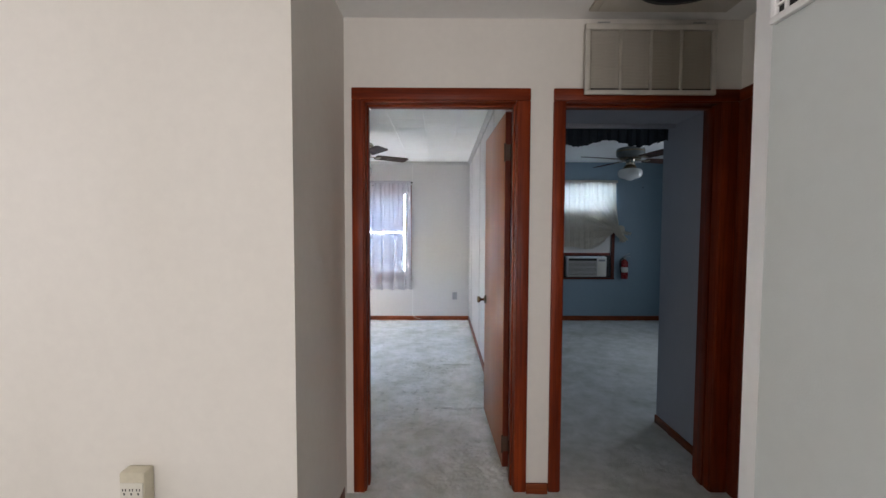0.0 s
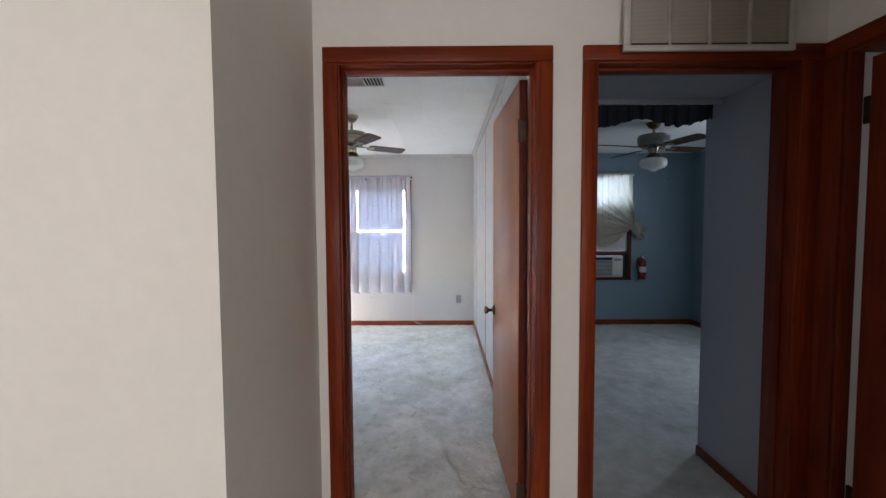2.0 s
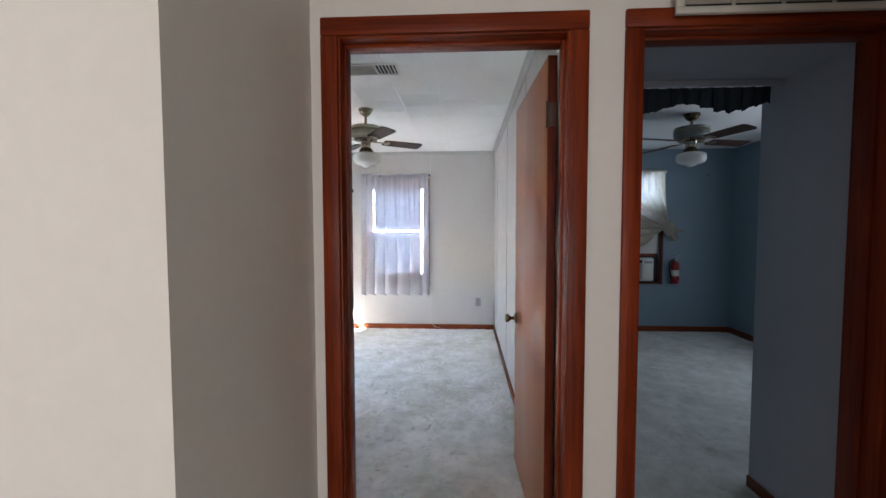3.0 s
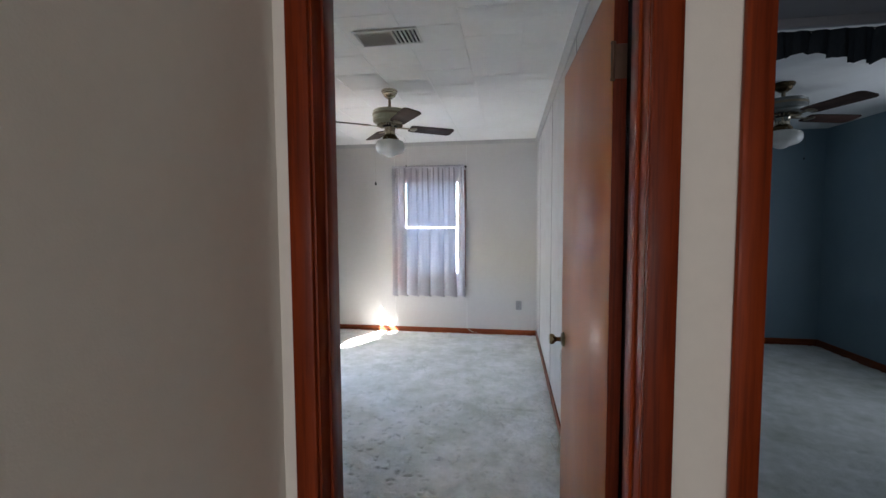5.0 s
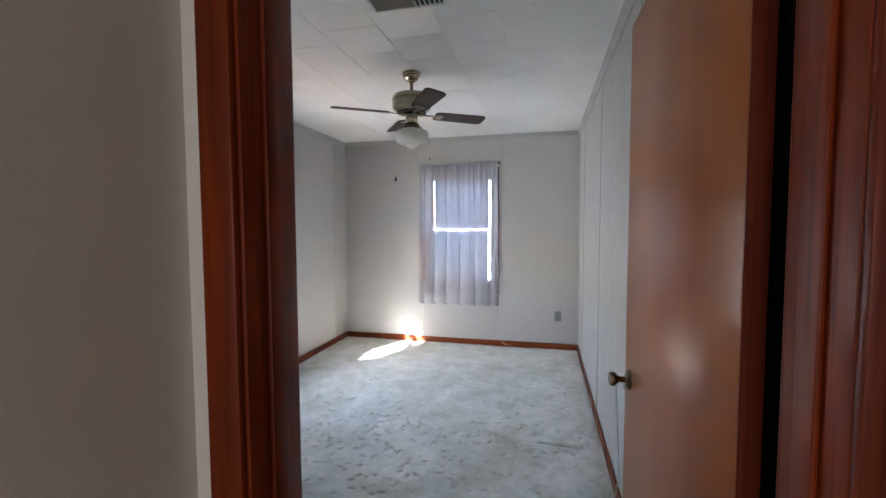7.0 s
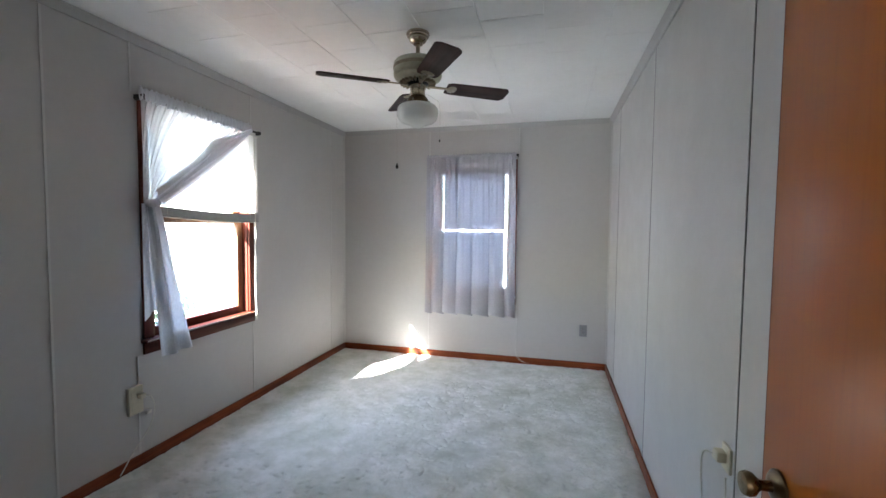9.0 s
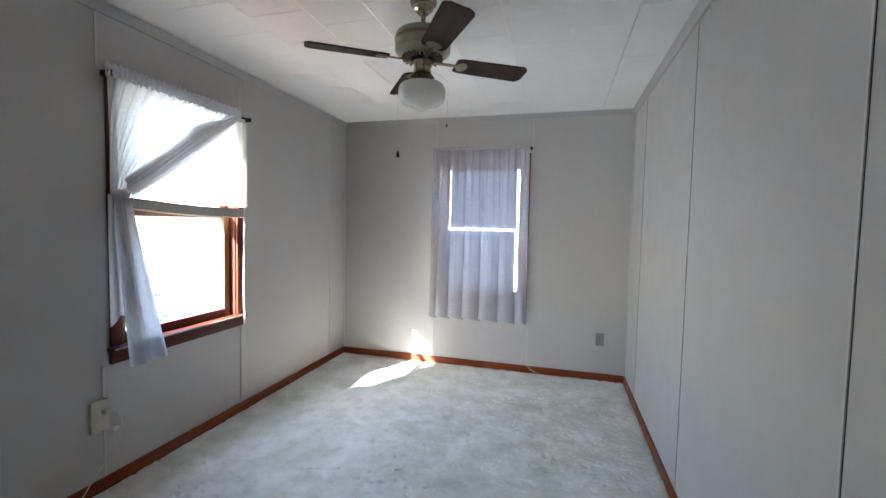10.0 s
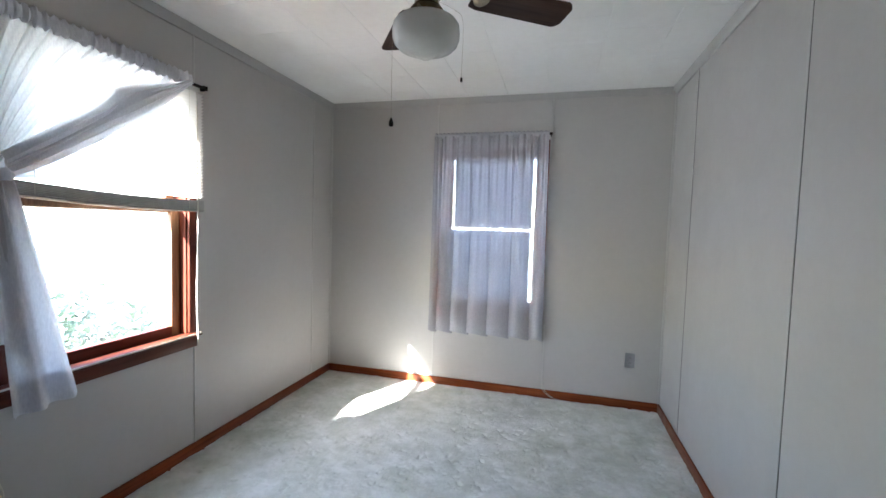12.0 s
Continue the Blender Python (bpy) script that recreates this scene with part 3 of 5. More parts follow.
for x0, x1, y0, y1 in ((-hx - 0.03, -hx, -hy - 0.03, hy + 0.03), (hx, hx + 0.03, -hy - 0.03, hy + 0.03), (-hx, hx, -hy - 0.03, -hy), (-hx, hx, hy, hy + 0.03)):
    part("box_side", box(x0, x1, y0, y1, 0.122, 0.42, 0.002), "attic", attic)
for x0, x1, y0, y1 in ((-hx, -hx + 0.010, -hy, hy), (hx - 0.010, hx, -hy, hy), (-hx + 0.010, hx - 0.010, -hy, -hy + 0.010), (-hx + 0.010, hx - 0.010, hy - 0.010, hy)):
    part("lining_board", box(x0, x1, y0, y1, 0.0, 0.30, 0.002), "attic", attic)
part("box_top", box(-hx - 0.03, hx + 0.03, -hy - 0.03, hy + 0.03, 0.42, 0.44), "attic", attic)
ring = lathe([(0.190, -0.010), (0.205, -0.030), (0.232, -0.026), (0.246, 0.02), (0.262, 0.14), (0.235, 0.13), (0.215, 0.04), (0.190, -0.010)], 48)
part("fan_ring", ring, "fan_metal", attic)
part("fan_hub", lathe([(0, 0.01), (0.06, 0.015), (0.075, 0.04), (0.07, 0.27), (0, 0.28)], 24), "fan_metal", attic)
for k in range(4):
    bl = sheet(lambda u, v: Vector((0.06 + 0.165 * u, (v - 0.5) * (0.08 + 0.08 * u), 0.07 + (v - 0.5) * 0.05)), 6, 3)
    bl.transform(Matrix.Rotation(radians(90 * k + 20), 4, "Z"))
    part("fan_blade", bl, "fan_metal", attic)
part("mount_bar", box(-hx, hx, -0.02, 0.02, 0.282, 0.302, 0.002), "iron", attic)

trimmer = thing("hatch_frame", pose(0, -0.1, HALLTOP), "grimy off white wooden frame round the ceiling hatch", "hatch frame")
for x0, x1, y0, y1 in ((HATCH[0] - 0.03, HATCH[0] + 0.012, HATCH[2] - 0.03, HALLFACE - 0.002), (HATCH[1] - 0.012, HATCH[1] + 0.03, HATCH[2] - 0.03, HALLFACE - 0.002),
                       (HATCH[0] + 0.012, HATCH[1] - 0.012, HATCH[2] - 0.03, HATCH[2] + 0.012), (HATCH[0] + 0.012, HATCH[1] - 0.012, HATCH[3] - 0.012, HALLFACE - 0.002)):
    part("rail", box(x0, x1, y0, y1, -0.016, -0.001, 0.003), "grille_frame", trimmer)


def louvre_panel():
    """The hinged grille of the hatch, hanging open in front of the wall."""
    w, h, t = 0.655, 0.345, 0.018
    ob = thing("louvre_grille", pose(0.728, 1.872, 2.068), "dusty beige metal louvre grille hanging open over the doorway", "vent grille")
    for x0, x1, z0, z1 in ((0, w, 0, 0.022), (0, w, h - 0.03, h), (0, 0.024, 0.022, h - 0.03), (w - 0.024, w, 0.022, h - 0.03)):
        part("frame_rail", box(x0, x1, 0, t, z0, z1, 0.003), "grille_frame", ob)
    cell = (w - 0.048) / 4
    for k in range(1, 4):
        part("mullion", box(0.024 + cell * k - 0.007, 0.024 + cell * k + 0.007, 0.002, t - 0.003, 0.022, h - 0.03, 0.002), "louver", ob)
    part("backing", box(0.02, w - 0.02, t - 0.003, t - 0.001, 0.02, h - 0.03), "louver_brown", ob, "brown dust behind the slats")
    for k in range(4):
        part("slot", box(0.030 + cell * k, 0.020 + cell * (k + 1), 0.003, 0.006, 0.0225, 0.0285), "dark", ob)
    slat = box(-cell / 2 + 0.008, cell / 2 - 0.008, -0.001, 0.001, -0.0085, 0.0085)
    slat.transform(Matrix.Rotation(radians(38), 4, "X"))
    me = mesh_of("slat", slat.copy(), "louver")
    brown = mesh_of("slat", slat, "louver_brown")
    rows = 17
    for k in range(4):
        for i in range(rows):
            s = new("slat", brown if k > 1 else me)
            s.parent = ob
            s.location = (0.024 + cell * (k + 0.5), 0.009, 0.040 + (h - 0.082) * i / (rows - 1))
    for x in (0.09, w - 0.09):
        hinge = lathe([(0.0, -0.03), (0.005, -0.03), (0.005, 0.03), (0.0, 0.03)], 10)
        hinge.transform(Matrix.Translation((x, 0.006, h + 0.004)) @ Matrix.Rotation(radians(90), 4, "Y"))
        part("hinge", hinge, "steel", ob)
    return ob


louvre_panel()


def wall_register():
    """An egg-crate vent high on the grey wall."""
    w, h = 0.36, 0.20
    ob = thing("wall_vent", pose(0.6925, 0.620, 1.81), "white egg crate vent cover on the grey wall", "vent")
    for y0, y1, z0, z1 in ((-w, 0, 0, 0.014), (-w, 0, h - 0.014, h), (-w, -w + 0.014, 0.014, h - 0.014), (-0.014, 0, 0.014, h - 0.014)):
        part("frame_rail", box(-0.012, 0, y0, y1, z0, z1, 0.002), "trim", ob)
    part("duct", box(-0.003, -0.001, -w + 0.01, -0.01, 0.01, h - 0.01), "dark", ob)
    for k in range(1, 10):
        y = -w * k / 10
        part("bar", box(-0.009, -0.003, y - 0.0025, y + 0.0025, 0.014, h - 0.014), "trim", ob)
    for k in range(1, 6):
        z = h * k / 6
        part("bar", box(-0.0088, -0.0032, -w + 0.014, -0.014, z - 0.0025, z + 0.0025), "trim", ob)
    return ob


wall_register()


# ---- doors ----
def knob_set(door, x, face, sign, z):
    """A turned knob on a rose; sign: which way it stands out along y."""
    rose = lathe([(0, 0), (0.033, 0), (0.033, 0.004), (0.026, 0.011), (0.013, 0.014), (0, 0.014)], 28)
    rose.transform(Matrix.Translation((x, face, z)) @ Matrix.Rotation(radians(-90 * sign), 4, "X"))
    r = part("rose", rose, "bronze", door)
    k = lathe([(0, 0.014), (0.011, 0.014), (0.010, 0.032), (0.014, 0.038), (0.022, 0.045), (0.0245, 0.054), (0.021, 0.063), (0.0, 0.066)], 28)
    k.transform(Matrix.Translation((x, face, z)) @ Matrix.Rotation(radians(-90 * sign), 4, "X"))
    part("knob", k, "knob", r, "antique bronze knob")


def hinge_leaf(door, x, y, z):
    leaf = part("hinge", box(x - 0.002, x, y - 0.017, y + 0.017, z - 0.045, z + 0.045, 0.0008, seg=1), "hinge", door)
    pin = lathe([(0, -0.05), (0.006, -0.05), (0.007, -0.045), (0.0055, -0.043), (0.0055, 0.043), (0.007, 0.045), (0.006, 0.05), (0, 0.05)], 12)
    pin.transform(Matrix.Translation((x - 0.004, y + 0.02, z)))
    part("pin", pin, "hinge", leaf)


def flush_door(name, m, width, height, label, face="door", hinges=(0.15, 1.82)):
    """A flush veneered slab: local x from the hinge, y through its thickness, z up."""
    ob = thing(name, m, label, "door")
    t = 0.036
    part("veneer_panel", box(0.0025, width - 0.0025, 0, t, 0.012, height - 0.0025, 0.0015), face, ob)
    part("hinge_edge", box(0, 0.0025, 0.0006, t - 0.0006, 0.012, height), "edge", ob, "dark red stained edge")
    part("latch_edge", box(width - 0.0025, width, 0.0006, t - 0.0006, 0.012, height), "edge", ob)
    part("top_edge", box(0.0025, width - 0.0025, 0.0006, t - 0.0006, height - 0.0025, height), "edge", ob)
    part("latch_plate", box(width, width + 0.0015, 0.006, t - 0.006, 0.86, 0.92, 0.0006, seg=1), "brass", ob)
    knob_set(ob, width - 0.062, t, 1, 0.868)
    knob_set(ob, width - 0.062, 0, -1, 0.868)
    for z in hinges:
        hinge_leaf(ob, 0, t / 2, z)
    return ob


# bedroom door, swung back to the partition
flush_door("bedroom_door", pose(0.410, 2.130, 0.004, 0, 0, 91.9), 0.797, 2.045, "orange brown veneered flush door standing wide open")
# hall door, ajar by a hand's breadth at the hinge side
hall_door = flush_door("hall_door", pose(1.600, 1.797, 0.004, 0, 0, -87.0), 0.757, 2.005, "dark reddish flush door standing almost closed", "edge", (0.33, 1.82))
for z in (0.33, 1.82):
    part("hinge_knuckle", box(-0.031, -0.003, 0.002, 0.016, z - 0.05, z + 0.05, 0.003), "iron", hall_door, "black hinge leaf across the gap")

# ---- windows ----


def window_west():
    y0, y1, z0, z1 = W1
    ob = thing("window_1", pose(0, 0, 0), "reddish stained wooden sash window in the panelled wall", "window")
    ob["kind"] = "structure"
    X = LEFT
    part("casing", box(X, X + 0.018, y0 - 0.055, y0 + 0.004, 0.70, 2.11, 0.004), "win_z", ob)
    part("casing", box(X, X + 0.018, y1 - 0.004, y1 + 0.052, 0.70, 2.11, 0.004), "win_z", ob)
    part("head_casing", box(X, X + 0.018, y0 + 0.004, y1 - 0.004, z1 - 0.004, 2.11, 0.004), "win_y", ob)
    part("stool", box(X - 0.03, X + 0.045, y0 - 0.065, y1 + 0.062, 0.675, 0.695, 0.005), "win_y", ob, "window stool")
    # thin added strip: the bright lit line along the stool, painted pale
    part("worn_edge", box(X + 0.0452, X + 0.0468, y0 - 0.060, y1 + 0.057, 0.686, 0.694), "worn_edge", ob, "pale strip painted as window light on the stool front")
    part("apron", box(X, X + 0.016, y0 - 0.055, y1 + 0.052, 0.608, 0.675, 0.004), "win_y", ob)
    for a, b in ((y0, y0 + 0.012), (y1 - 0.012, y1)):
        part("jamb", box(X - 0.12, X, a, b, z0, z1), "win_z", ob)
    part("head", box(X - 0.12, X, y0 + 0.012, y1 - 0.012, z1 - 0.012, z1), "win_y", ob)
    part("sill", box(X - 0.16, X - 0.03, y0, y1, z0 - 0.03, z0 + 0.004, 0.003), "win_y", ob)
    for name, xa, xb, za, zb in (("lower_sash", X - 0.075, X - 0.042, z0 + 0.004, 1.425), ("upper_sash", X - 0.112, X - 0.079, 1.385, z1 - 0.012)):
        s = part(name, box(xa, xb, y0 + 0.013, y0 + 0.065, za, zb, 0.003), "sash", ob)
        part("stile", box(xa, xb, y1 - 0.065, y1 - 0.013, za, zb, 0.003), "sash", s)
        part("rail", box(xa, xb, y0 + 0.065, y1 - 0.065, za, za + (0.062 if name == "lower_sash" else 0.035), 0.003), "win_y", s)
        part("rail", box(xa, xb, y0 + 0.065, y1 - 0.065, zb - 0.036, zb, 0.003), "sash", s)
        p = part("pane", box((xa + xb) / 2 - 0.002, (xa + xb) / 2 + 0.002, y0 + 0.060, y1 - 0.060, za + 0.03, zb - 0.03), "glass", s)
        p.visible_shadow = False
    return ob


window_west()


def mini_blind():
    """Half-raised slatted blind, its bunched slats sagging."""
    ob = thing("mini_blind", pose(LEFT + 0.045, 3.885, 0), "white slatted blind raised halfway with a bunched lower edge", "blind")
    w = 0.92
    part("head_rail", box(-0.014, 0.014, 0, w, 2.062, 2.088, 0.002), "acbody", ob)
    n = 33

    def curved(u, v):
        a = (v - 0.5) * 2
        return Vector((a * 0.0125 * math.cos(radians(38)) , u * w, a * 0.0125 * math.sin(radians(38)) + 0.0018 * (1 - a * a)))

    me = mesh_of("slat", sheet(curved, 2, 3), "blind")
    for i in range(n):
        s = new("slat", me)
        s.parent = ob
        s.location = (0, 0, 2.05 - (2.05 - 1.50) * i / (n - 1))
        s.rotation_euler = (radians(-1.4 * i / n), 0, 0)
    sag = lambda u: 1.487 - 0.028 * u - 0.012 * math.sin(math.pi * u)
    ridge = []
    for i in range(8):
        ridge += [(0.0125, -0.0065 * i), (0.0105, -0.0065 * i - 0.0033)]
    loop = [(-0.0125, 0.0)] + ridge + [(-0.0125, -0.052)]

    def stack(u, v):
        k = min(int(v * len(loop) + 0.5), len(loop))
        x, z = loop[k % len(loop)]
        return Vector((x, u * w, sag(u) + z + 0.0006 * math.sin(31 * u + k)))

    # bunch and bottom rail are coloured grey for their shade against the window
    part("bunched_slats", sheet(stack, 14, len(loop)), "stack", ob, "bunched slats of the raised half")
    bottom = sheet(lambda u, v: Vector((0.012 * math.cos(2 * math.pi * v), u * w, sag(u) - 0.056 + 0.009 * math.sin(2 * math.pi * v))), 12, 10)
    part("bottom_rail", bottom, "stack", ob)
    for y in (0.1, w - 0.1):
        part("ladder_cord", tube([(0.013, y, 2.06), (0.013, y, sag(y / w) - 0.05)], 0.0012, 6), "cord", ob)
    part("lift_cord", tube(curve_points([(0.018, w - 0.055, 2.06), (0.019, w - 0.05, 1.4), (0.018, w - 0.058, 0.9), (0.02, w - 0.05, 0.63)], 8), 0.0035, 6), "cord", ob, "hanging white lift cord")
    return ob


mini_blind()


def gathers(u, n, seed):
    return math.sin(2 * math.pi * n * u + seed) + 0.45 * math.sin(2 * math.pi * n * 2.3 * u + 1.7 * seed) + 0.3 * math.sin(2 * math.pi * n * 0.4 * u + seed * 3)


def tied_curtain():
    """A sheer panel drawn to one side and gathered at half height, its tail hanging over the stool."""
    ob = thing("sheer_curtain", pose(LEFT + 0.07, 0, 0), "sheer white curtain tied back to one side of the window", "curtain")
    ya, yb, top = 3.805, 4.69, 2.085
    tie = Vector((0.015, 3.845, 1.50))

    def swept(u, v):
        left = Vector((0, ya + 0.01 * v, top - (top - 1.50) * v))
        p0, p1, p2 = Vector((0, yb, top)), Vector((0, 4.22, 1.655)), tie + Vector((0.02, 0.05, 0))
        right = p0 * (1 - v) ** 2 + p1 * 2 * v * (1 - v) + p2 * v * v
        k = u ** (1 + 0.5 * v)
        p = left.lerp(right, k)
        depth = (0.005 + 0.005 * v) * gathers(u, 12, 0.4) * (1 - 0.5 * v)
        return p + Vector((depth + 0.012, 0, 0.004 * gathers(u, 9, 2.0) * v))

    part("panel", sheet(swept, 150, 44), "sheer_thin", ob)

    def bundle(k):
        def f(u, v):
            p0, p1, p2 = Vector((0, yb - 0.02 * k, top)), Vector((0, 4.21 - 0.02 * k, 1.650 + 0.040 * k)), tie + Vector((0.02, 0.03 - 0.015 * k, 0.012 * k))
            c = p0 * (1 - v) ** 2 + p1 * 2 * v * (1 - v) + p2 * v * v
            wide = (0.25 - 0.03 * k) * (0.2 + 0.8 * min(1.0, 2.6 * v)) * (1 - 0.45 * v) * (0.55 + 0.45 * math.sin(math.pi * min(v * 1.6 + 0.25, 1)))
            a = u - 0.1
            return c + Vector((0.030 + 0.012 * k + 0.010 * math.sin(9 * a + k + 2 * v), -a * wide * 0.45, a * wide * 0.9 * min(1.0, v * 2.5) + 0.006 * math.sin(14 * a + 5 * v) * min(1.0, v * 4)))
        return f

    for k in range(3):
        part("fold", sheet(bundle(k), 20, 36), "sheer_dense" if k < 2 else "sheer", ob)

    def header(u, v):
        return Vector((0.012 + 0.012 * math.cos(2 * math.pi * v) + 0.003 * gathers(u, 30, 1.0), ya + u * (yb - ya), top + 0.034 * math.sin(2 * math.pi * v) * (1 + 0.20 * gathers(u, 26, 0.3)) + 0.016))

    part("heading", sheet(header, 170, 12), "sheer_dense", ob, "gathered heading over the rod")

    def tail(u, v):
        drop = v
        left = 3.808 + 0.012 * drop
        right = 3.90 + 0.185 * drop ** 0.85
        z = 1.50 - (1.50 - 0.615 + 0.02 * (1 - u)) * drop
        y = left + (right - left) * u
        return Vector((0.02 + 0.035 * drop + (0.010 + 0.016 * drop) * math.sin(2 * math.pi * 2.6 * u + 0.6) + 0.006 * math.sin(17 * u + 4 * v), y, z))

    # the long tail in front and a shorter one behind it
    part("tail", sheet(lambda u, v: tail(0.15 + 0.85 * u, v), 60, 40), "sheer_dense", ob)
    part("tail", sheet(lambda u, v: tail(0.3 + 0.7 * u, v) + Vector((-0.014 + 0.006 * math.sin(9 * u), -0.006, 0.012)), 40, 30), "sheer", ob)
    part("short_tail", sheet(lambda u, v: Vector((0.008 + 0.012 * math.sin(13 * u), 3.802 + 0.19 * u * (0.45 + 0.55 * v), 1.49 - (0.67 - 0.05 * math.sin(5 * u)) * v)), 26, 30), "sheer_dense", ob)
    part("hem", sheet(lambda u, v: tail(0.15 + 0.85 * u, 0.865 + 0.135 * v) + Vector((0.004 + 0.004 * v, 0, 0)), 40, 6), "sheer_dense", ob, "deep doubled hem")
    part("tie_band", lathe([(0.032, -0.022), (0.040, -0.01), (0.042, 0.006), (0.034, 0.022)], 20), "sheer", ob).location = (0.022, 3.858, 1.495)
    return ob


tied_curtain()

rod1 = thing("curtain_rod", pose(LEFT + 0.082, 3.825, 2.09), "dark brown curtain rod above the window", "curtain rod")
part("rod", tube([(0, 0, 0), (0, 0.96, 0)], 0.007, 10), "iron", rod1)
for y in (0.0, 0.95):
    part("bracket", box(-0.064, 0.006, y, y + 0.012, -0.018, 0.012, 0.002), "iron", rod1)
    part("end_cap", box(-0.066, 0.010, y - 0.004 + 0.02 * (y > 0.5), y + 0.003 + 0.02 * (y > 0.5), -0.012, 0.012, 0.002), "iron", rod1)


def window_north():
    x0, x1, z0, z1 = W2
    ob = thing("window_2", pose(0, 0, 0), "dark stained sash window blanked off with pale boards", "window")
    ob["kind"] = "structure"
    Y = BACK
    part("casing", box(x0 - 0.07, x0 + 0.004, Y - 0.018, Y, 0.66, 2.07, 0.004), "wood_z", ob)
    part("casing", box(x1 - 0.004, x1 + 0.05, Y - 0.018, Y, 0.66, 2.07, 0.004), "wood_z", ob)
    part("head_casing", box(x0 + 0.004, x1 - 0.004, Y - 0.018, Y, z1 - 0.002, 2.07, 0.004), "wood_x", ob)
    part("stool", box(x0 - 0.08, x1 + 0.045, Y - 0.035, Y + 0.03, 0.64, 0.66, 0.004), "wood_x", ob)
    part("apron", box(x0 - 0.07, x1 + 0.05, Y - 0.016, Y, 0.57, 0.64, 0.004), "wood_x", ob)
    for a, b in ((x0, x0 + 0.014), (x1 - 0.014, x1)):
        part("jamb", box(a, b, Y, Y + 0.12, z0, z1), "wood_z", ob)
    for name, ya, yb, za, zb in (("lower_sash", Y + 0.045, Y + 0.078, z0, 1.375), ("upper_sash", Y + 0.08, Y + 0.113, 1.345, z1)):
        s = part(name, box(x0 + 0.014, x0 + 0.055, ya, yb, za, zb, 0.003), "wood_z", ob)
        part("stile", box(x1 - 0.055, x1 - 0.014, ya, yb, za, zb, 0.003), "wood_z", s)
        part("rail", box(x0 + 0.055, x1 - 0.055, ya, yb, za, za + 0.055, 0.003) if name == "lower_sash" else box(x0 + 0.055, x1 - 0.055, ya, yb, zb - 0.10, zb - 0.022, 0.003), "wood_x", s)
        p = part("pane", box(x0 + 0.05, x1 - 0.05, (ya + yb) / 2 - 0.002, (ya + yb) / 2 + 0.002, za + 0.04, zb - 0.04), "glass", s)
        p.visible_shadow = False
    part("blanking_board", box(-1.224, -0.568, Y + 0.012, Y + 0.018, 1.348, 1.940, 0.002), "board", ob, "pale board behind the curtain")
    part("blanking_board", box(-1.30, -0.575, Y + 0.012, Y + 0.018, 0.72, 1.328, 0.002), "board", ob, "pale board behind the curtain")
    part("blind_strip", box(x0 + 0.014, x1 - 0.014, Y + 0.022, Y + 0.026, 1.935, 2.023), "wood_x", ob)
    return ob


window_north()


def hanging_curtain():
    """A gathered sheer panel on a rod, with a deep hem."""
    ob = thing("sheer_curtain", pose(0, BACK, 0), "sheer pale lavender white curtain gathered over the window", "curtain")
    xa, xb, top, low = -1.385, -0.452, 2.10, 0.455

    def f(u, v):
        spread = 1.0 + 0.02 * v
        w = xb - xa
        phase = 2 * math.pi * (6.4 * u + 0.22 * math.sin(5 * u) + 0.03 * v)
        # loose folds that double over themselves, and a tight gathering at the top
        x = (xa + xb) / 2 + (u - 0.5) * w * spread + (0.016 + 0.022 * v) * math.sin(phase) * math.sin(math.pi * min(1.0, max(0.0, 1.02 * u + 0.02))) ** 0.4
        y = -0.086 - (0.010 + 0.026 * v) * math.cos(phase + 0.5) - 0.006 * gathers(u, 19, 2.1) * (1 - v)
        z = top - (top - low) * v + v * v * 0.016 * math.cos(phase + 0.9)
        return Vector((x, y, z))

    part("panel", sheet(f, 240, 40), "sheer_back", ob)
    part("hem", sheet(lambda u, v: f(u, 0.925 + 0.075 * v) + Vector((0, -0.003, 0)), 190, 4), "sheer_back", ob, "doubled hem")

    def header(u, v):
        return Vector((xa + u * (xb - xa), -0.072 + 0.012 * math.cos(2 * math.pi * v), top + 0.024 * math.sin(2 * math.pi * v) * (1 + 0.15 * gathers(u, 27, 0.7)) + 0.006))

    part("heading", sheet(header, 190, 12), "sheer_back", ob, "ruffled heading on the rod")
    return ob


hanging_curtain()
rod2 = thing("curtain_rod", pose(-1.40, BACK - 0.072, 2.105), "dark thin curtain rod over the back window", "curtain rod")
part("rod", tube([(0.02, 0, 0), (0.965, 0, 0)], 0.006, 10), "iron", rod2)
for x in (0.955,):
    part("bracket", box(x, x + 0.010, 0, 0.072, -0.012, 0.012, 0.002), "iron", rod2)
    part("finial", lathe([(0, -0.012), (0.012, -0.008), (0.014, 0), (0.012, 0.008), (0, 0.012)], 14), "iron", rod2).location = (x + 0.005, -0.004, 0.0)


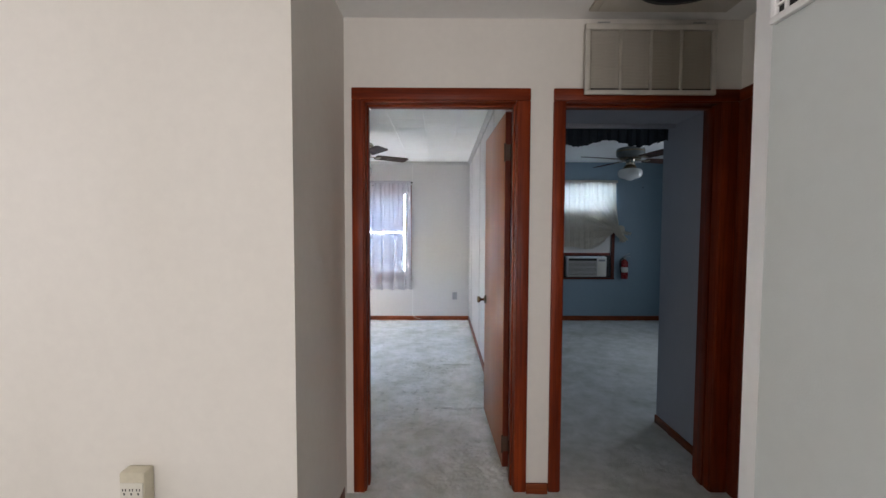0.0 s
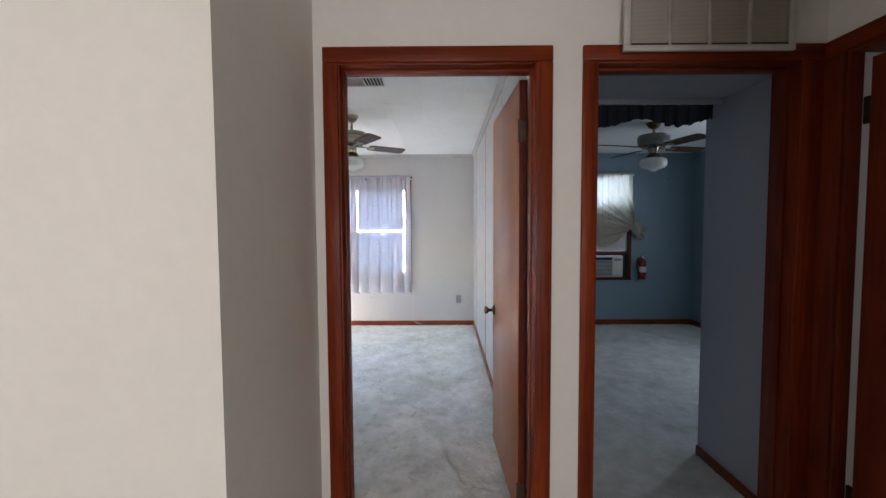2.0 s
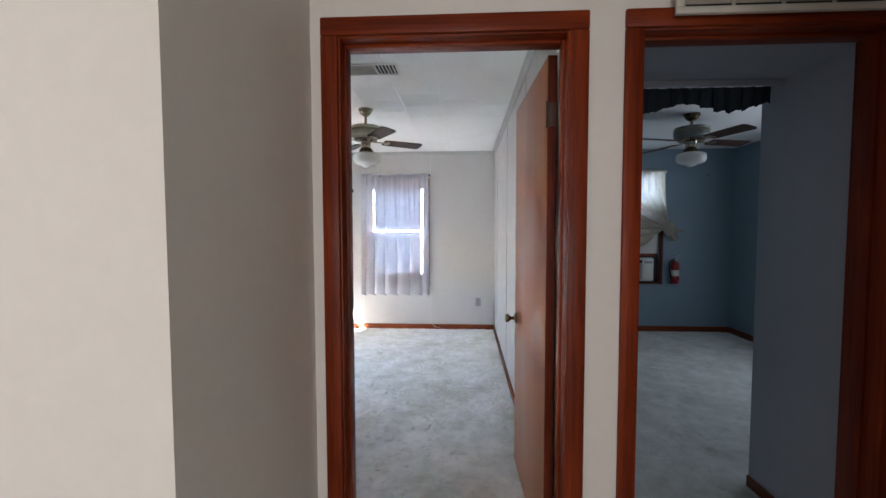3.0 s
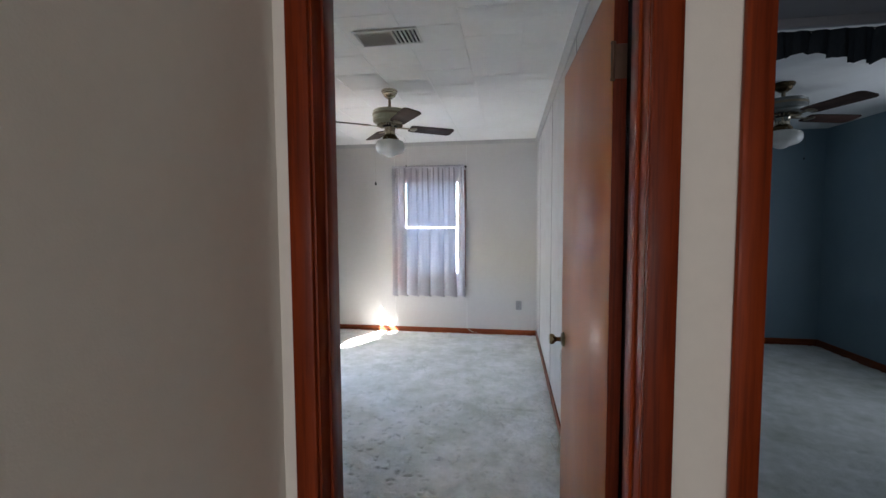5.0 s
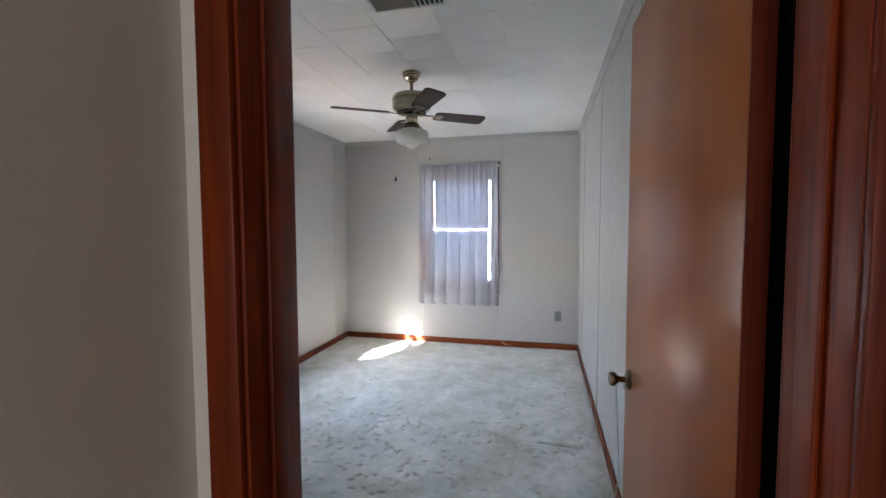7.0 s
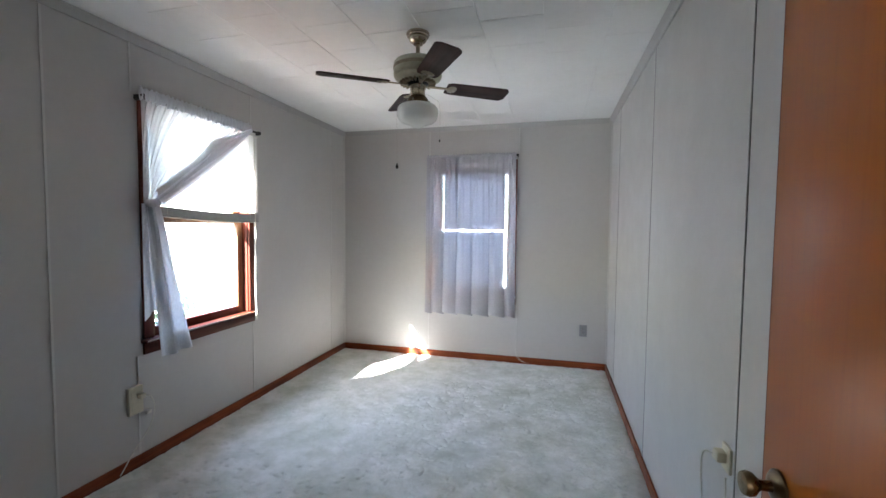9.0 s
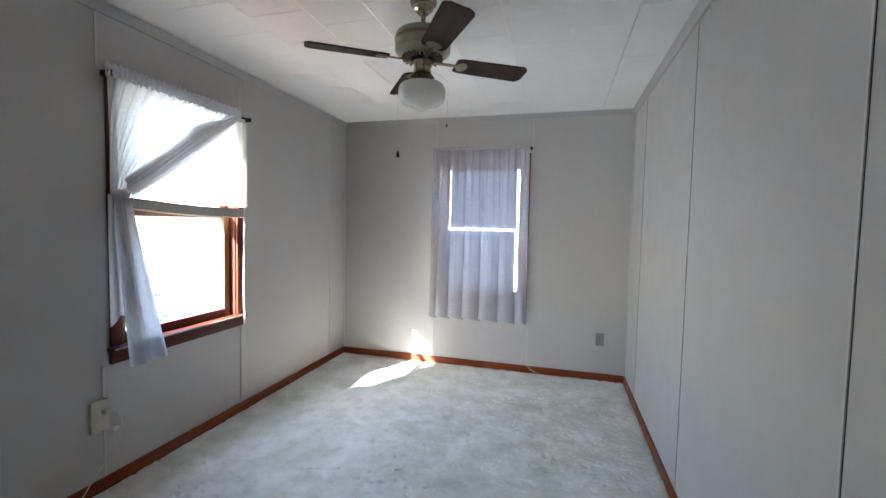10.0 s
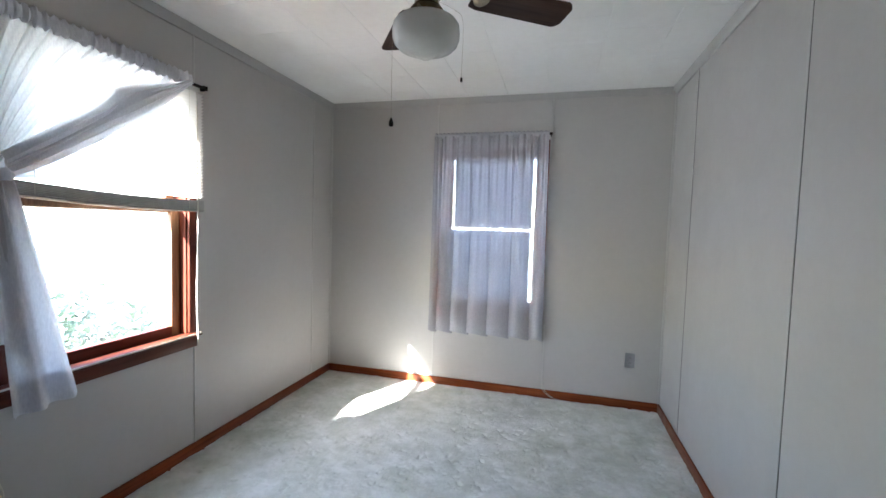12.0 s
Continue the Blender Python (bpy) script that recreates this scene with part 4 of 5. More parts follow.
# ---- ceiling fans ----
def ceiling_fan(name, m, angles, housing, label, pulls, drop=0.032):
    """Origin on the ceiling; everything hangs below it."""
    ob = thing(name, m, label, "ceiling fan", "ceiling fans of the two bedrooms")
    part("canopy", lathe([(0, 0), (0.062, 0), (0.064, -0.010), (0.058, -0.013), (0.059, -0.022), (0.050, -0.026), (0.050, -0.036), (0.042, -0.048), (0.028, -0.056), (0.026, -0.062), (0.0, -0.064)], 40), "bronze" if housing == "housing_dark" else "bright_brass", ob)
    part("down_rod", lathe([(0.0115, -0.05), (0.0115, -0.13 - drop)], 16), "brass", ob)
    part("yoke_cover", lathe([(0.0, -0.098), (0.022, -0.1), (0.03, -0.112), (0.045, -0.122), (0.0, -0.124)], 28), "bronze", ob)
    part("motor_housing", lathe([(0.0, -0.116), (0.10, -0.118), (0.124, -0.124), (0.131, -0.134), (0.128, -0.140), (0.133, -0.146), (0.133, -0.196), (0.128, -0.200), (0.132, -0.206), (0.126, -0.216), (0.105, -0.226), (0.0, -0.228)], 56), housing, ob)
    part("band", lathe([(0.1325, -0.150), (0.1348, -0.152), (0.1348, -0.166), (0.1325, -0.168)], 56), "brass", ob, "brass band round the motor")
    for k in range(22):
        a = 2 * math.pi * k / 22
        fin = box(0.058, 0.124, -0.0045, 0.0045, -0.236, -0.220, 0.002, seg=1)
        fin.transform(Matrix.Rotation(a, 4, "Z") @ Matrix.Rotation(radians(6), 4, "Y"))
        part("vent_fin", fin, "brass", ob)
    part("fly_wheel", lathe([(0, -0.224), (0.060, -0.226), (0.064, -0.240), (0.052, -0.250), (0, -0.252)], 36), "iron", ob)
    part("switch_housing", lathe([(0, -0.246), (0.040, -0.248), (0.046, -0.254), (0.043, -0.262), (0.040, -0.285), (0.043, -0.308), (0.047, -0.314), (0.040, -0.320), (0, -0.321)], 36), "bright_brass", ob)
    part("fitter", lathe([(0, -0.318), (0.052, -0.320), (0.058, -0.328), (0.058, -0.346), (0.052, -0.350), (0, -0.351)], 36), "bronze", ob)
    for k in range(3):
        s = lathe([(0, 0), (0.005, 0), (0.005, 0.012), (0, 0.013)], 10)
        s.transform(Matrix.Rotation(2.1 * k + 0.4, 4, "Z") @ Matrix.Translation((0.056, 0, -0.338)) @ Matrix.Rotation(radians(90), 4, "Y"))
        part("thumb_screw", s, "brass", ob)
    part("globe", lathe([(0.050, -0.343), (0.056, -0.350), (0.078, -0.354), (0.100, -0.362), (0.111, -0.376), (0.114, -0.396), (0.113, -0.418), (0.106, -0.436), (0.092, -0.450), (0.064, -0.460), (0.044, -0.466), (0.034, -0.474), (0.020, -0.482), (0, -0.485)], 56), "globe", ob, "white schoolhouse glass globe")
    for a in angles:
        turn = Matrix.Rotation(radians(a), 4, "Z")
        tilt = Matrix.Translation((0, 0, -0.248)) @ Matrix.Rotation(radians(-11), 4, "X")

        def outline(u):
            if u < 0.10:
                return 0.046 + 0.012 * math.sin(u / 0.10 * math.pi / 2)
            if u > 0.93:
                return 0.066 - 0.026 * ((u - 0.93) / 0.07) ** 2
            return 0.058 + 0.008 * (u - 0.10) / 0.83

        bb = bmesh.new()
        top, bot = [], []
        n = 28
        for i in range(n + 1):
            u = i / n
            x = 0.165 + 0.375 * u
            for side in (1, -1):
                top.append(bb.verts.new((x, side * outline(u), 0.003)))
                bot.append(bb.verts.new((x, side * outline(u), -0.003)))
        for i in range(n):
            p = 2 * i
            bb.faces.new((top[p], top[p + 1], top[p + 3], top[p + 2])), bb.faces.new((bot[p], bot[p + 2], bot[p + 3], bot[p + 1]))
            bb.faces.new((top[p], top[p + 2], bot[p + 2], bot[p])), bb.faces.new((top[p + 1], bot[p + 1], bot[p + 3], top[p + 3]))
        bb.faces.new((top[0], bot[0], bot[1], top[1])), bb.faces.new((top[-2], top[-1], bot[-1], bot[-2]))
        blade = part("blade", bb, "blade", ob, "dark brown wooden blade")
        blade.matrix_local = turn @ tilt
        iron = box(0.055, 0.175, -0.010, 0.010, -0.006, 0.000, 0.0025)
        merge(iron, lathe([(0, -0.0065), (0.030, -0.0065), (0.032, -0.005), (0.030, -0.0035), (0, -0.0035)], 20), Matrix.Translation((0.198, 0, 0)) @ Matrix.Diagonal((0.9, 1.15, 1, 1)))
        for sx, sy in ((0.205, 0.02), (0.205, -0.02), (0.183, 0.0)):
            screw = lathe([(0, -0.010), (0.006, -0.009), (0.006, -0.006), (0, -0.006)], 10)
            merge(iron, screw, Matrix.Translation((sx, sy, 0)))
        part("blade_iron", iron, "brass", blade)
    for o in ob.children:
        if o.name.split(".")[0] not in ("canopy", "down_rod"):
            o.location.z -= drop
    for dx, dy, z1, big in pulls:
        chain = part("pull_chain", tube(curve_points([(dx * 0.36, dy * 0.36, -0.33), (dx * 0.8, dy * 0.8, -0.36), (dx, dy, -0.40), (dx, dy, z1)], 8), 0.0004, 6), "brass", ob)
        fob = lathe([(0, 0.018), (0.003, 0.017), (0.004, 0.012), (0.0075, 0.004), (0.0085, -0.008), (0.006, -0.013), (0, -0.014)] if big else [(0, 0.01), (0.003, 0.008), (0.004, 0), (0.003, -0.006), (0, -0.007)], 14)
        part("fob", fob, "iron", chain).location = (dx, dy, z1 - 0.012)
    return ob


ceiling_fan("ceiling_fan", pose(-0.825, 4.19, TOP), (33, 123, 213, 303), "housing",
            "cream and brass ceiling fan with dark blades and white globe", ((-0.132, 0.03, -0.705, True), (0.122, 0.02, -0.575, False)))
ceiling_fan("ceiling_fan", pose(2.15, 4.537, TOP) @ Matrix.Diagonal((1.13, 1.13, 1.0, 1.0)), (15, 105, 195, 285), "housing_dark",
            "dark pewter ceiling fan with dark blades in the blue room", ((0.11, -0.05, -0.56, False),), 0.002)

# ---- ceiling vent ----
vent = thing("ceiling_vent", pose(-0.565, 3.262, TOP), "white metal air vent with slats in the tiled ceiling", "ceiling vent")
for x0, x1, y0, y1 in ((-0.180, 0.180, -0.098, -0.085), (-0.180, 0.180, 0.085, 0.098), (-0.180, -0.168, -0.085, 0.085), (0.168, 0.180, -0.085, 0.085), (0.030, 0.040, -0.085, 0.085)):
    part("frame_rail", box(x0, x1, y0, y1, -0.012, -0.002, 0.002), "trim", vent)
part("duct", box(0.03, 0.17, -0.09, 0.09, -0.0035, -0.0015), "dark", vent)
part("damper", box(-0.17, 0.03, -0.09, 0.09, -0.0035, -0.0015), "trim", vent, "closed dusty damper")
for k in range(5):
    s = box(-0.0012, 0.0012, -0.084, 0.084, -0.004, 0.006)
    s.transform(Matrix.Translation((0.060 + 0.023 * k, 0, -0.010)) @ Matrix.Rotation(radians(20), 4, "Y"))
    part("slat", s, "trim", vent)
for k in range(17):
    s = box(-0.094, 0.094, -0.0008, 0.0008, -0.002, 0.003)
    s.transform(Matrix.Translation((-0.068, -0.080 + 0.01 * k, -0.006)) @ Matrix.Rotation(radians(-60), 4, "X"))
    part("fine_slat", s, "grille_frame", vent)

# ---- outlets and cords ----


def outlet_plate(name, m, plate, label, sockets=True):
    """Local x across the plate, y out of the wall, z up; origin at the middle."""
    ob = thing(name, m, label, "outlet")
    part("plate", box(-0.036, 0.036, 0, 0.006, -0.058, 0.058, 0.0025), plate, ob)
    for z in (-0.021, 0.021) if sockets else ():
        face = lathe([(0, 0.002), (0.0155, 0.002), (0.017, 0), (0.017, -0.003)], 20)
        face.transform(Matrix.Translation((0, 0.006, z)) @ Matrix.Rotation(radians(-90), 4, "X"))
        r = part("receptacle", face, plate, ob)
        for x in (-0.006, 0.006):
            part("slot", box(x - 0.0012, x + 0.0012, 0.0078, 0.0086, z - 0.002, z + 0.006), "dark", r)
    return ob


outlet_plate("wall_outlet", pose(0.232, BACK, 0.345, 0, 0, 180), "greyplate", "grey outlet plate low on the back wall")

tap = thing("outlet_tap", pose(-1.045, 1.211, 0.475), "beige six way outlet adapter plugged in low on the wall", "outlet adapter")
part("body", box(-0.044, 0.044, -0.052, 0, -0.085, 0.08, 0.007), "beige", tap)
part("face", box(-0.039, 0.039, -0.0555, -0.050, -0.075, 0.045, 0.002), "ivory", tap)
for i in range(3):
    for z in (-0.045, 0.015):
        for dx, dz, r in ((-0.005, 0.006, 0.0016), (0.005, 0.006, 0.0016), (0, -0.008, 0.0022)):
            x = -0.024 + 0.024 * i
            part("slot", box(x + dx - r, x + dx + r, -0.0562, -0.0548, z + dz - 0.004, z + dz + 0.004), "dark", tap)

west_plate = outlet_plate("wall_outlet", pose(LEFT, 3.785, 0.362, 0, 0, -90), "ivory", "ivory outlet box low on the panelled wall", True)
part("surface_box", box(-0.043, 0.043, 0.0, 0.022, -0.080, 0.080, 0.004), "beige", west_plate)
part("inner_face", box(-0.030, 0.030, 0.021, 0.025, -0.055, 0.055, 0.002), "beige", west_plate)
plug = thing("plug_and_cord", pose(LEFT + 0.024, 3.80, 0.385), "beige plug with an off white cord trailing to the carpet", "cord")
part("plug_body", box(0, 0.034, -0.017, 0.017, -0.012, 0.014, 0.005), "beige", plug)
part("cord", tube(curve_points([(0.03, 0.0, 0.0), (0.055, 0.03, -0.012), (0.045, 0.055, -0.10), (0.03, 0.03, -0.20), (0.022, -0.06, -0.30), (0.03, -0.12, -0.36), (0.05, -0.16, -0.376)], 12), 0.0032, 8), "cord", plug)
clip = thing("cord_clip", pose(LEFT, 3.865, 0.262), "clear plastic clip on the wall batten", "clip")
part("clip_body", box(0, 0.018, -0.012, 0.016, -0.011, 0.011, 0.003), "ivory", clip)

east_plate = thing("wall_outlet", pose(RIGHT, 3.386, 0.662, 0, 0, 90), "ivory outlet with two plugs on the partition", "outlet")
part("plate", box(-0.030, 0.030, 0, 0.010, -0.040, 0.040, 0.003), "beige", east_plate)
part("adapter", box(-0.016, 0.022, 0.010, 0.038, -0.012, 0.022, 0.005), "beige", east_plate)
part("adapter", box(0.026, 0.050, 0.006, 0.032, -0.024, 0.002, 0.005), "beige", east_plate)
cords = thing("trailing_cord", pose(RIGHT - 0.030, 3.386, 0.657), "thin off white cord hanging to the carpet", "cord")
part("cord", tube(curve_points([(0.0, 0.04, 0.0), (-0.02, 0.075, -0.03), (-0.012, 0.085, -0.2), (-0.005, 0.075, -0.45), (-0.03, 0.10, -0.642), (-0.06, 0.22, -0.652)], 10), 0.003, 8), "cord", cords)
part("cord", tube(curve_points([(0.005, -0.05, -0.03), (0.008, -0.055, -0.2), (0.01, -0.05, -0.45), (0.0, -0.02, -0.647)], 10), 0.003, 8), "cord", cords)

wire = thing("loose_wire", pose(-0.41, BACK - 0.03, 0), "thin pale wire coming out under the baseboard", "wire")
part("wire", tube(curve_points([(-0.03, 0.010, 0.075), (-0.01, 0.004, 0.03), (0.03, -0.04, 0.008), (0.08, -0.09, 0.010), (0.12, -0.10, 0.008)], 10), 0.0018, 6), "cord", wire)
part("wire", tube(curve_points([(-0.015, 0.010, 0.075), (0.005, 0.002, 0.03), (0.05, -0.05, 0.008), (0.07, -0.07, 0.010)], 10), 0.0018, 6), "cord", wire)

# ---- the blue room ----


def window_blue():
    x0, x1, z0, z1 = W3
    ob = thing("window_3", pose(0, 0, 0), "dark framed window with an air conditioner in its lower part", "window")
    ob["kind"] = "structure"
    Y = BACK
    part("casing", box(x0 - 0.06, x0 + 0.004, Y - 0.018, Y, 0.63, 2.14, 0.004), "win_z", ob)
    part("casing", box(x1 - 0.004, x1 + 0.05, Y - 0.018, Y, 0.63, 2.14, 0.004), "win_z", ob)
    part("head_casing", box(x0 + 0.004, x1 - 0.004, Y - 0.018, Y, z1 - 0.004, 2.14, 0.004), "win_z", ob)
    part("sill", box(x0 - 0.06, x1 + 0.05, Y - 0.03, Y + 0.10, 0.615, 0.64, 0.004), "win_z", ob)
    part("meeting_rail", box(x0, x1, Y + 0.05, Y + 0.09, 1.36, 1.41, 0.003), "win_z", ob)
    part("sash_rail", box(x0, x1, Y + 0.03, Y + 0.07, 0.985, 1.03, 0.003), "win_z", ob)
    p = part("pane", box(x0, x1, Y + 0.068, Y + 0.072, 1.41, z1), "glass", ob)
    p.visible_shadow = False
    for x in (x0 + 0.20, x0 + 0.39, x0 + 0.58):
        part("muntin", box(x - 0.009, x + 0.009, Y + 0.060, Y + 0.080, 1.41, z1), "win_z", ob)
    for z in (1.60, 1.77, 1.94):
        part("muntin", box(x0, x1, Y + 0.059, Y + 0.081, z - 0.009, z + 0.009), "win_z", ob)
    part("lower_shade", box(x0, x1, Y + 0.020, Y + 0.024, 1.03, 1.70), "acbody", ob, "white shade board in the lower half")
    part("upper_shade", box(x0 + 0.002, x1 - 0.002, Y + 0.030, Y + 0.034, 1.69, z1 - 0.002), "sheer", ob)
    for a, b in ((x0, 1.979), (2.601, x1)):
        part("side_filler", box(a, b, Y + 0.02, Y + 0.05, 0.64, 0.985, 0.002), "dark", ob)
    part("filler_strip", box(1.979, 2.601, Y + 0.045, Y + 0.06, 0.9705, 0.986), "dark", ob)
    part("filler_strip", box(1.979, 2.601, Y + 0.045, Y + 0.06, 0.640, 0.6545), "dark", ob)
    return ob


window_blue()

ac = thing("air_conditioner", pose(1.98, BACK + 0.03, 0.655), "aged white window air conditioner with a slatted front", "air conditioner")
part("cabinet", box(0, 0.62, -0.06, 0.30, 0, 0.315, 0.006), "acbody", ac)
part("front_panel", box(0.004, 0.616, -0.085, -0.058, 0.006, 0.310, 0.008), "acbody", ac)
part("intake", box(0.02, 0.46, -0.088, -0.084, 0.02, 0.29, 0.002), "dark", ac)
for k in range(12):
    part("front_slat", box(0.022, 0.458, -0.094, -0.086, 0.026 + 0.0195 * k, 0.035 + 0.0195 * k, 0.002, seg=1), "acbody", ac)
part("outlet_grille", box(0.05, 0.44, -0.093, -0.086, 0.262, 0.288, 0.002), "dark", ac)
door_p = part("control_door", box(0.475, 0.60, -0.096, -0.084, 0.03, 0.29, 0.004), "ivory", ac, "pale control flap")
part("control_strip", box(0.485, 0.59, -0.0975, -0.0955, 0.245, 0.275, 0.001), "greyplate", door_p)


def knotted_curtain():
    """A cloth swept across and knotted beside the window."""
    ob = thing("knotted_curtain", pose(0, BACK - 0.06, 0), "cream curtain swept aside and knotted beside the window", "curtain")
    xa, xb, top = 1.86, 2.70, 2.12
    knot = Vector((2.76, 0, 1.36))

    def f(u, v):
        low = 1.11 + 0.30 * max(0.0, (u - 0.5) / 0.5) ** 1.6 + 0.02 * math.sin(9 * u)
        p = Vector((xa + (xb - xa) * u + 0.05 * v * v * u, 0, top - (top - low) * v))
        away = p - knot
        near = math.exp(-(away.length / 0.75) ** 2)
        swirl = math.sin(19 * math.atan2(away.z, -away.x) + 4 * away.length) + 0.5 * math.sin(43 * math.atan2(away.z, -away.x) + 1.0)
        return p + Vector((0, -0.012 - 0.012 * gathers(u, 9, 1.0) * (1 - 0.7 * near) - 0.035 * near - 0.022 * swirl * near * min(v * 2, 1) * min(away.length * 5, 1), 0))

    part("panel", sheet(f, 140, 80), "lace", ob)

    def bunch(k):
        def g(u, v):
            a = 2 * math.pi * u
            r = (0.02 + 0.05 * math.sin(math.pi * min(v * 0.9 + 0.1, 1))) * (1 + 0.25 * math.sin(3 * a + k) + 0.15 * math.sin(7 * a + 2 * k))
            c = knot + Vector((0.08 * v - 0.04 + 0.03 * k, -0.045 - 0.01 * k, 0.09 - 0.17 * v + 0.03 * math.sin(4 * v + k)))
            return c + Vector((r * math.cos(a), 0.55 * r * math.sin(a), 0.35 * r * math.cos(a + 0.6)))
        return g

    part("knot", sheet(bunch(0), 48, 26), "lace", ob, "bunched knot of cloth")

    def frill(k):
        def g(u, v):
            way = Vector((0.035 + 0.038 * k, -0.02 - 0.012 * (k % 2), -0.15 + 0.03 * k - 0.03 * (k % 3)))
            wide = 0.02 + 0.045 * v
            fold = 0.016 * math.sin(2 * math.pi * (1.6 * u + 0.3 * k)) * (0.4 + v)
            return knot + Vector((0.0, -0.04, 0.02)) + way * v + Vector(((u - 0.5) * wide, fold, (u - 0.5) * wide * 0.5 - 0.02 * v * math.sin(7 * u + k)))
        return g

    for k in range(4):
        part("frill", sheet(frill(k), 20, 14), "lace", ob, "loose end of the knotted cloth")
    part("heading", sheet(lambda u, v: Vector((xa + u * (xb + 0.03 - xa), -0.01 + 0.012 * math.cos(2 * math.pi * v), top + 0.01 + 0.024 * math.sin(2 * math.pi * v) * (1 + 0.12 * gathers(u, 22, 0.2)))), 120, 10), "lace", ob)
    return ob


knotted_curtain()


def extinguisher():
    ob = thing("fire_extinguisher", pose(2.865, BACK - 0.075, 0.63), "red fire extinguisher with a black hose on the wall", "fire extinguisher")
    part("cylinder", lathe([(0, 0), (0.045, 0.001), (0.052, 0.010), (0.052, 0.245), (0.046, 0.272), (0.028, 0.290), (0.020, 0.296), (0.020, 0.305), (0, 0.305)], 32), "red", ob)
    part("label", lathe([(0.0525, 0.105), (0.0525, 0.185)], 32), "label", ob, "pale printed label")
    part("neck", lathe([(0, 0.300), (0.017, 0.300), (0.019, 0.308), (0.015, 0.330), (0, 0.331)], 20), "steel", ob)
    for z, a in ((0.332, 8), (0.352, 24)):
        lever = box(-0.012, 0.095, -0.009, 0.009, 0, 0.006, 0.002)
        lever.transform(Matrix.Translation((-0.01, 0, z)) @ Matrix.Rotation(radians(-a), 4, "Y"))
        part("lever", lever, "steel", ob)
    part("gauge", lathe([(0, -0.006), (0.013, -0.006), (0.014, 0), (0.012, 0.004), (0, 0.004)], 18), "label", ob).matrix_local = Matrix.Translation((0, -0.02, 0.318)) @ Matrix.Rotation(radians(90), 4, "X")
    part("hose", tube(curve_points([(-0.018, 0, 0.318), (-0.06, -0.005, 0.30), (-0.075, -0.008, 0.24), (-0.068, -0.01, 0.15), (-0.058, -0.012, 0.09)], 10), 0.008, 10), "iron", ob)
    part("bracket", box(-0.02, 0.02, 0.046, 0.075, 0.05, 0.30, 0.003), "steel", ob)
    return ob


extinguisher()

val = thing("scalloped_valance", pose(0, 2.715, 0), "dark striped cloth valance with a scalloped edge", "valance")


def scallop(u, v):
    x = 0.585 + 1.017 * u
    depth = 0.105 + 0.022 * math.cos(2 * math.pi * 2.4 * u + 0.6) + 0.004 * gathers(u, 14, 0.4)
    return Vector((x, 0.010 * gathers(u, 15, 0.9) * (0.4 + v), 2.10 - depth * v))


part("cloth", sheet(scallop, 140, 10), "valance", val)
part("rod", tube([(0.582, 0.012, 2.096), (1.605, 0.012, 2.096)], 0.006, 8), "steel", val)
setting("trim_soffit_edge", box(0.581, 1.606, 2.631, 2.655, 2.082, 2.116, 0.004), "greyblue", "grey blue painted trim along the soffit edge", "trim")

# ---- unseen windows that light the rooms, and the world outside ----


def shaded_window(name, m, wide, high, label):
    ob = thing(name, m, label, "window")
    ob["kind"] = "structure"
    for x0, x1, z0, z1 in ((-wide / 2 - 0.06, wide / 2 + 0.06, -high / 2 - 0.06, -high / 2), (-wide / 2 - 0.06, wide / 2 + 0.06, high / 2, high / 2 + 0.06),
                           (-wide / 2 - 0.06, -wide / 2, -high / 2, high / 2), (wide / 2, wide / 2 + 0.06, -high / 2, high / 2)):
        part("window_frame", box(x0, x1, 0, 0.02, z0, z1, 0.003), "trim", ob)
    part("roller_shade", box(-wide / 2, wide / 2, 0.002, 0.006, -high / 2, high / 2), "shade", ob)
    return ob


